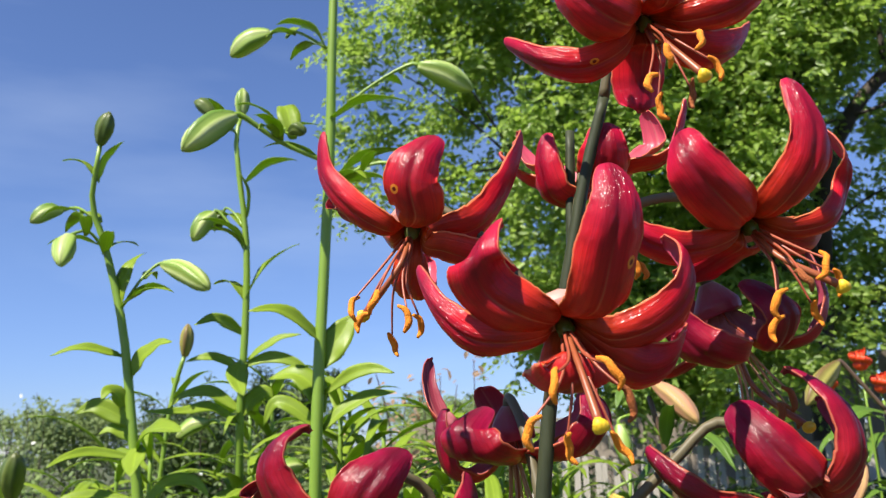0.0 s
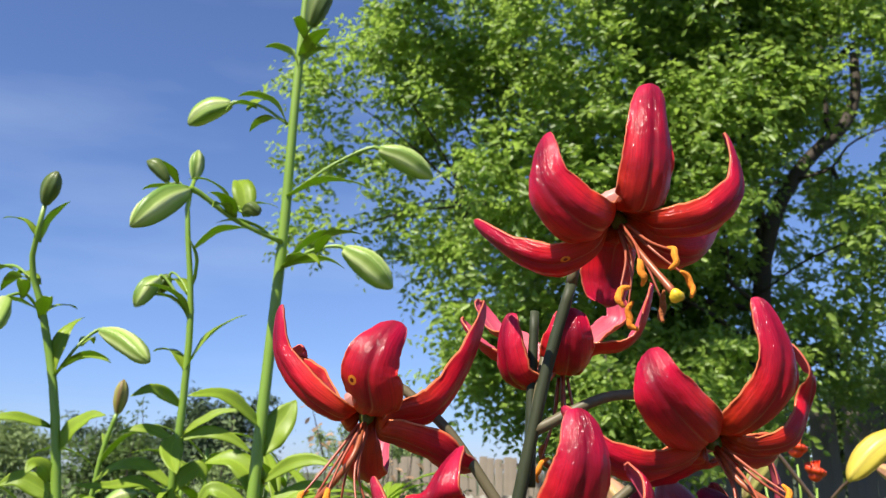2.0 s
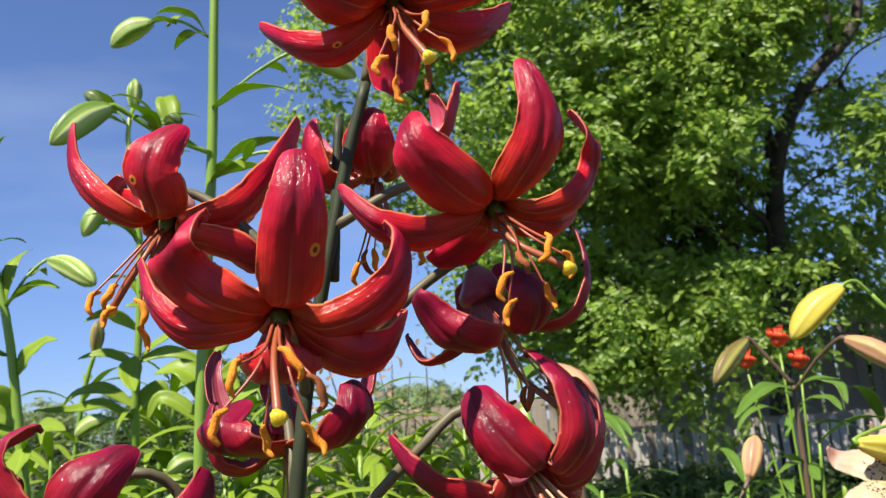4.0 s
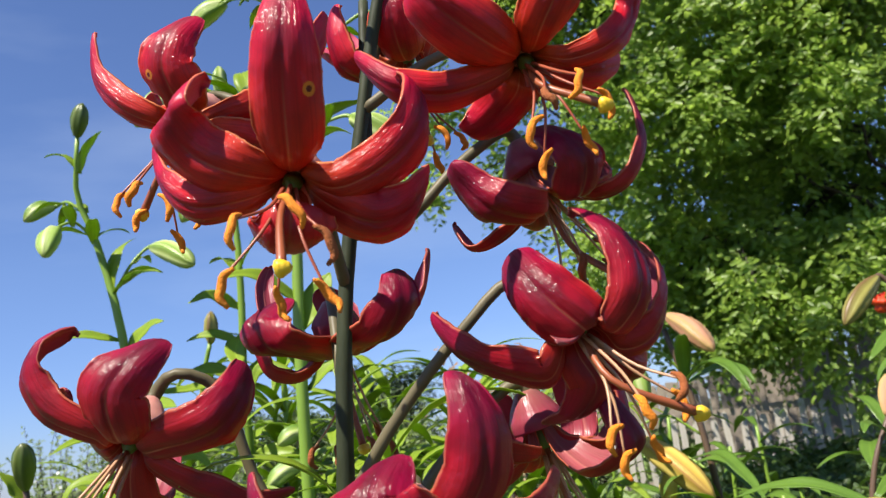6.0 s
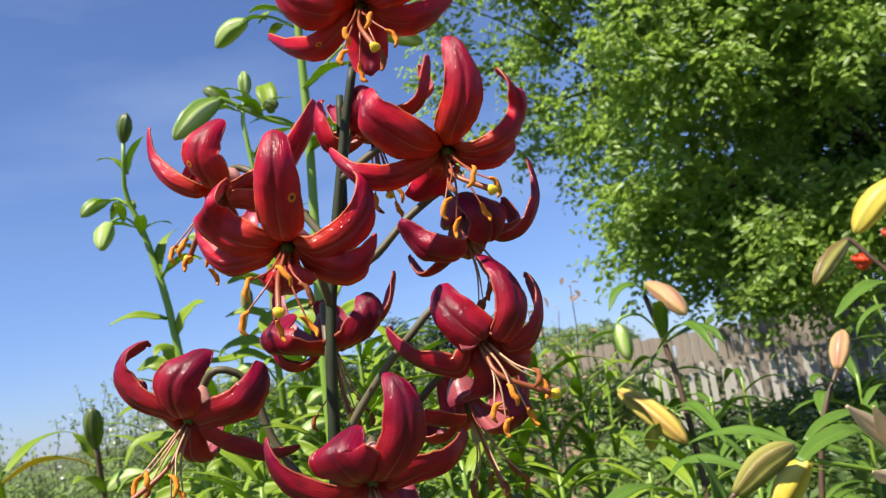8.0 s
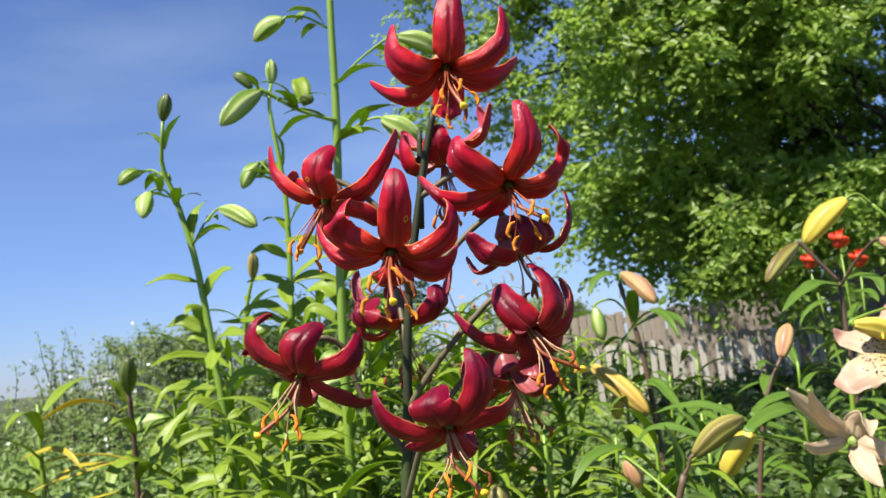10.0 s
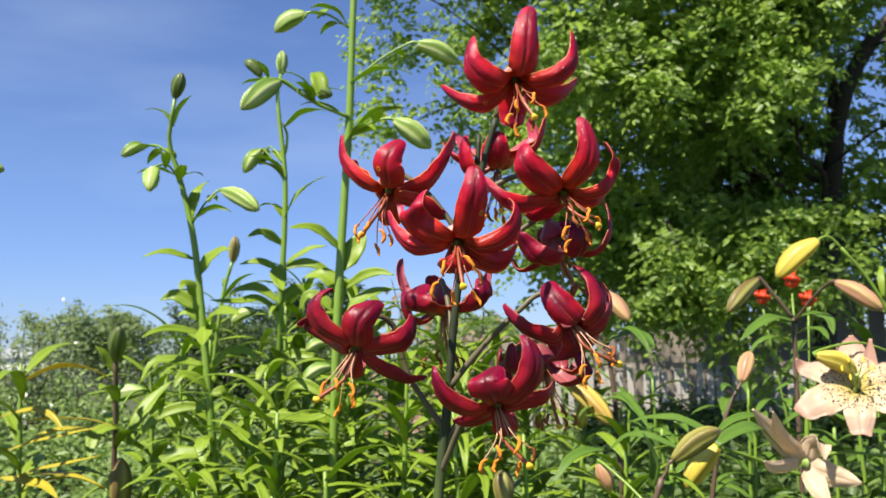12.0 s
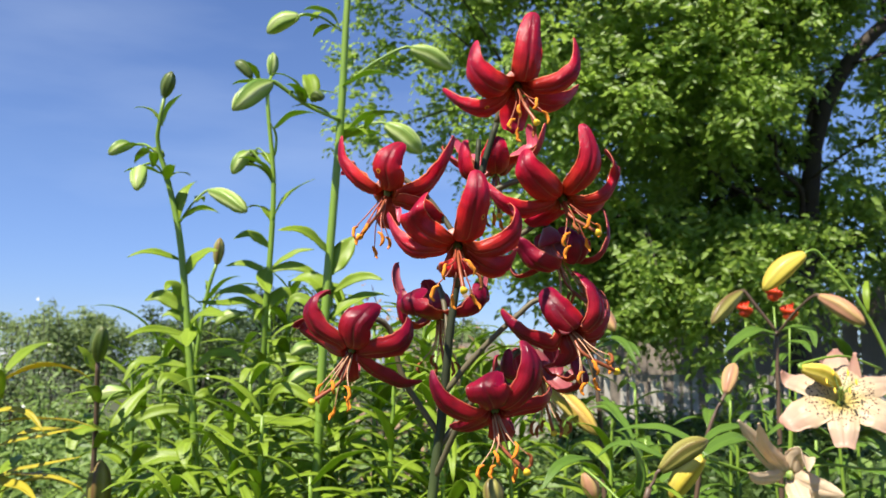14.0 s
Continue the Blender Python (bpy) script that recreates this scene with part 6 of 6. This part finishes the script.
def shrub(name, x, y, h, w, label, leaf_mat, count, size, seed, category="shrub", sparse=0.0, blossom=0, whips=0):
    g = np.random.default_rng(seed)
    sh = thing(name, (x, y, 0), label, category)
    cs, ns = [], []
    stems = int(6 + w * 4)
    for k in range(stems):
        a = 2 * math.pi * k / stems + g.uniform(-0.3, 0.3)
        r = w * g.uniform(0.1, 0.5)
        top = np.array((x + math.cos(a) * r, y + math.sin(a) * r, h * g.uniform(0.7, 1.0)))
        me, pts = limb((x + math.cos(a) * r * 0.2, y + math.sin(a) * r * 0.2, 0), top, 0.010, 0.0025, seed + k, 0.08)
        part("branch", me, BARK, sh)
        m = count // stems
        f = g.uniform(0.15, 1.0, m) ** (0.6 + sparse)
        idx = np.minimum((f * (len(pts) - 1)).astype(int), len(pts) - 2)
        loc = f * (len(pts) - 1) - idx
        p = pts[idx] * (1 - loc)[:, None] + pts[idx + 1] * loc[:, None]
        p = p + g.normal(0, 1, (m, 3)) * (0.10 + 0.22 * w * (1 - f))[:, None] * (1 - 0.55 * sparse) * np.array((1, 1, 0.55))
        cs.append(p)
        ns.append(unit(p - np.array((x, y, h * 0.4))) * 0.5 + np.array((0, 0, 0.6)))
    for k in range(whips):
        a, r = g.uniform(0, 6.28), w * g.uniform(0.1, 0.5)
        foot = np.array((x + math.cos(a) * r, y + math.sin(a) * r, h * 0.4))
        tip = foot + np.array((g.uniform(-0.2, 0.2), g.uniform(-0.2, 0.2), min(1.0, h) * g.uniform(0.7, 1.25)))
        me, arc = limb(foot, tip, 0.008, 0.002, seed + 50 + k, 0.06)
        part("branch", me, BARK, sh)
        m = 55
        f = g.uniform(0.1, 1.0, m)
        p = np.array([np.interp(f, np.linspace(0, 1, len(arc)), arc[:, i]) for i in range(3)]).T + g.normal(0, 1, (m, 3)) * (0.10 - 0.06 * f)[:, None]
        cs.append(p)
        ns.append(np.tile((0.0, -0.2, 0.7), (m, 1)))
    pts = np.vstack(cs)
    pts[:, 2] = np.abs(pts[:, 2])
    part("foliage", leaf_cloud(pts, np.vstack(ns), g.uniform(0.6, 1.3, len(pts)) * size, seed + 1), leaf_mat, sh)
    if blossom:
        b = pts[g.choice(len(pts), blossom)] + g.normal(0, 0.03, (blossom, 3))
        part("blossom", leaf_cloud(b, np.tile((0, -0.6, 0.5), (blossom, 1)), g.uniform(0.025, 0.05, blossom), seed + 2, 0.9), BLOSSOM, sh)
    return sh


shrub("shrub", -4.75, 7.6, 1.02, 1.5, "loose grey-green shrub with a few white blossoms", SHRUB_LEAF, 3600, 0.048, 31, sparse=0.25, whips=30, blossom=70)
shrub("shrub", -3.05, 8.4, 1.55, 1.0, "dense dark green shrub behind the lilies", SHADE_LEAF, 5000, 0.055, 37, sparse=0.2, blossom=8, whips=8)
shrub("shrub", -6.4, 8.2, 0.95, 2.4, "loose grey-green shrub with white blossoms", SHRUB_LEAF, 5600, 0.055, 41, sparse=0.35, blossom=40, whips=14)
shrub("shrub", -2.1, 9.0, 1.35, 1.6, "green garden shrub behind the lily clump", SHRUB_LEAF, 4500, 0.055, 47, sparse=0.3, whips=10)
shrub("shrub", -0.9, 10.0, 1.10, 1.8, "green garden shrub behind the lily clump", SHRUB_LEAF, 7000, 0.065, 51)
shrub("shrub", 0.3, 10.5, 0.85, 1.8, "green garden shrub behind the lily clump", SHRUB_LEAF, 7000, 0.065, 53)
shrub("rusty_shrub", -0.42, 4.6, 1.62, 0.7, "thin shrub with rusty brown leaves", RUST_LEAF, 420, 0.055, 61, sparse=0.7)
shrub("dark_tree", -5.2, 22, 3.1, 3.2, "dark evergreen tree far behind the garden", CONIFER_LEAF, 9000, 0.12, 71, "tree")
shrub("dark_tree", -8.5, 26, 2.7, 4.0, "dark evergreen tree far behind the garden", CONIFER_LEAF, 9000, 0.13, 73, "tree")
shrub("dark_tree", -13.0, 27, 2.8, 5.0, "round green tree far behind the garden", SHRUB_LEAF, 9000, 0.14, 75, "tree")
shrub("dark_tree", -1.5, 30, 2.6, 5.0, "round green tree far behind the garden", SHRUB_LEAF, 9000, 0.14, 77, "tree")
shrub("leafy_shrub", 1.70, 2.3, 0.90, 0.8, "leafy green bush in the bed", WEED_LEAF, 3000, 0.06, 87)
shrub("leafy_shrub", 2.2, 2.9, 1.0, 0.9, "leafy green bush in the bed", WEED_LEAF, 3000, 0.06, 89)
# these stand in shade, which the darker leaf colour imitates
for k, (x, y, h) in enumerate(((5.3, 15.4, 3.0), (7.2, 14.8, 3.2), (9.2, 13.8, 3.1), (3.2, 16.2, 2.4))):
    shrub("shrub", x, y, h, 2.4, "dense shrub behind the plank fence, shade put into its leaf colour", SHADE_LEAF, 9000, 0.11, 101 + 7 * k)


# darker leaf colour imitates the shade at the foot of the fence
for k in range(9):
    shrub("low_shrub", 0.9 + 0.52 * k, 7.35 - 0.13 * k, 0.50 + 0.06 * (k % 3), 0.60, "low green plant along the picket fence, coloured dark as shade", SHADE_LEAF, 1300, 0.07, 140 + 3 * k)


for k, (x, y, h) in enumerate(((-3.2, 5.2, 0.55), (-4.4, 6.0, 0.62), (-2.6, 6.4, 0.66), (-5.4, 6.8, 0.7), (-3.7, 7.0, 0.75), (-1.9, 5.0, 0.5))):
    shrub("low_shrub", x, y, h, 0.9, "loose green garden plant before the shrubs", WEED_LEAF, 1300, 0.055, 300 + 9 * k, sparse=0.3, whips=4, blossom=6)


# the tree's shade on these is put into their leaf colour
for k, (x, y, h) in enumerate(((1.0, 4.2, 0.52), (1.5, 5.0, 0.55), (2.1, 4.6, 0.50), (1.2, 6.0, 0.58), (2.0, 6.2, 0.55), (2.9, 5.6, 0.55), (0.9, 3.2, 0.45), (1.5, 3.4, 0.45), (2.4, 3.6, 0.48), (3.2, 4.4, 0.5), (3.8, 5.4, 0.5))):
    shrub("low_shrub", x, y, h * 0.85, 0.8, "low green plant under the tree, coloured dark as shade", SHADE_LEAF, 1500, 0.065, 200 + 5 * k)


def weeds():
    g = np.random.default_rng(91)
    n = 24000
    p = np.stack([-1.0 + 4.2 * g.normal(0, 1, n), 2.7 + 6.3 * g.random(n) ** 0.8 + g.normal(0, 0.3, n), np.zeros(n)], 1)
    hmax = 0.45 + 0.35 * np.array([noise.noise(Vector((a * 0.7, b * 0.7, 3))) for a, b, _ in p])
    hmax = np.clip(hmax + np.clip(-p[:, 0], 0, 3) * 0.03 - 0.12, 0.12, 0.70)
    shade = (p[:, 0] > 0.25 * p[:, 1] - 0.6) & (p[:, 0] < 0.62 * p[:, 1]) & (p[:, 1] > 3.0)
    p, hmax = p[~shade], hmax[~shade]
    n = len(p)
    p[:, 2] = hmax * g.random(n) ** 0.6
    bed = np.stack([0.9 + 1.25 * g.normal(0, 1, 4500), 1.55 + np.abs(g.normal(0.3, 1.0, 4500)), np.zeros(4500)], 1)
    bed = bed[bed[:, 0] < 0.25 * bed[:, 1] - 0.2]
    bed[:, 2] = 0.42 * g.random(len(bed)) ** 0.6
    p = np.vstack([p, bed])
    n = len(p)
    return leaf_cloud(p, np.tile((0, -0.2, 0.8), (n, 1)), g.uniform(0.05, 0.11, n), 92, 0.4)


tagged(part("weeds", weeds(), WEED_LEAF), "mixed green weeds and seedlings over the soil", "weeds", kind="stuff")


# far house behind the shrubs
def far_house():
    h = thing("house", (-67, 120, 0), "small white house far behind the shrubs", "house")
    w, d, e, r = 7.0, 5.0, 2.0, 3.2
    x, y = -67, 120
    v = [(x - w / 2, y - d / 2, 0), (x + w / 2, y - d / 2, 0), (x + w / 2, y + d / 2, 0), (x - w / 2, y + d / 2, 0),
         (x - w / 2, y - d / 2, e), (x + w / 2, y - d / 2, e), (x + w / 2, y + d / 2, e), (x - w / 2, y + d / 2, e), (x - w / 2, y, r), (x + w / 2, y, r)]
    part("wall", mesh_of(v, [(0, 1, 5, 4), (1, 2, 6, 9, 5), (2, 3, 7, 6), (3, 0, 4, 8, 7), (3, 2, 1, 0), (4, 5, 9, 8), (8, 9, 6, 7)], smooth=False), WALL_WHITE, h)
    o = 0.3
    rv = [(x - w / 2 - o, y - d / 2 - o, e - 0.1), (x + w / 2 + o, y - d / 2 - o, e - 0.1), (x + w / 2 + o, y, r + 0.08), (x - w / 2 - o, y, r + 0.08), (x + w / 2 + o, y + d / 2 + o, e - 0.1), (x - w / 2 - o, y + d / 2 + o, e - 0.1)]
    rv += [(a, b, c + 0.12) for a, b, c in rv]
    rf = [(0, 1, 2, 3), (3, 2, 4, 5), (9, 8, 7, 6), (11, 10, 8, 9), (0, 6, 7, 1), (4, 10, 11, 5), (1, 7, 8, 2), (2, 8, 10, 4), (3, 9, 6, 0), (5, 11, 9, 3)]
    part("roof", mesh_of(rv, rf, smooth=False), ROOF_GREY, h)


far_house()
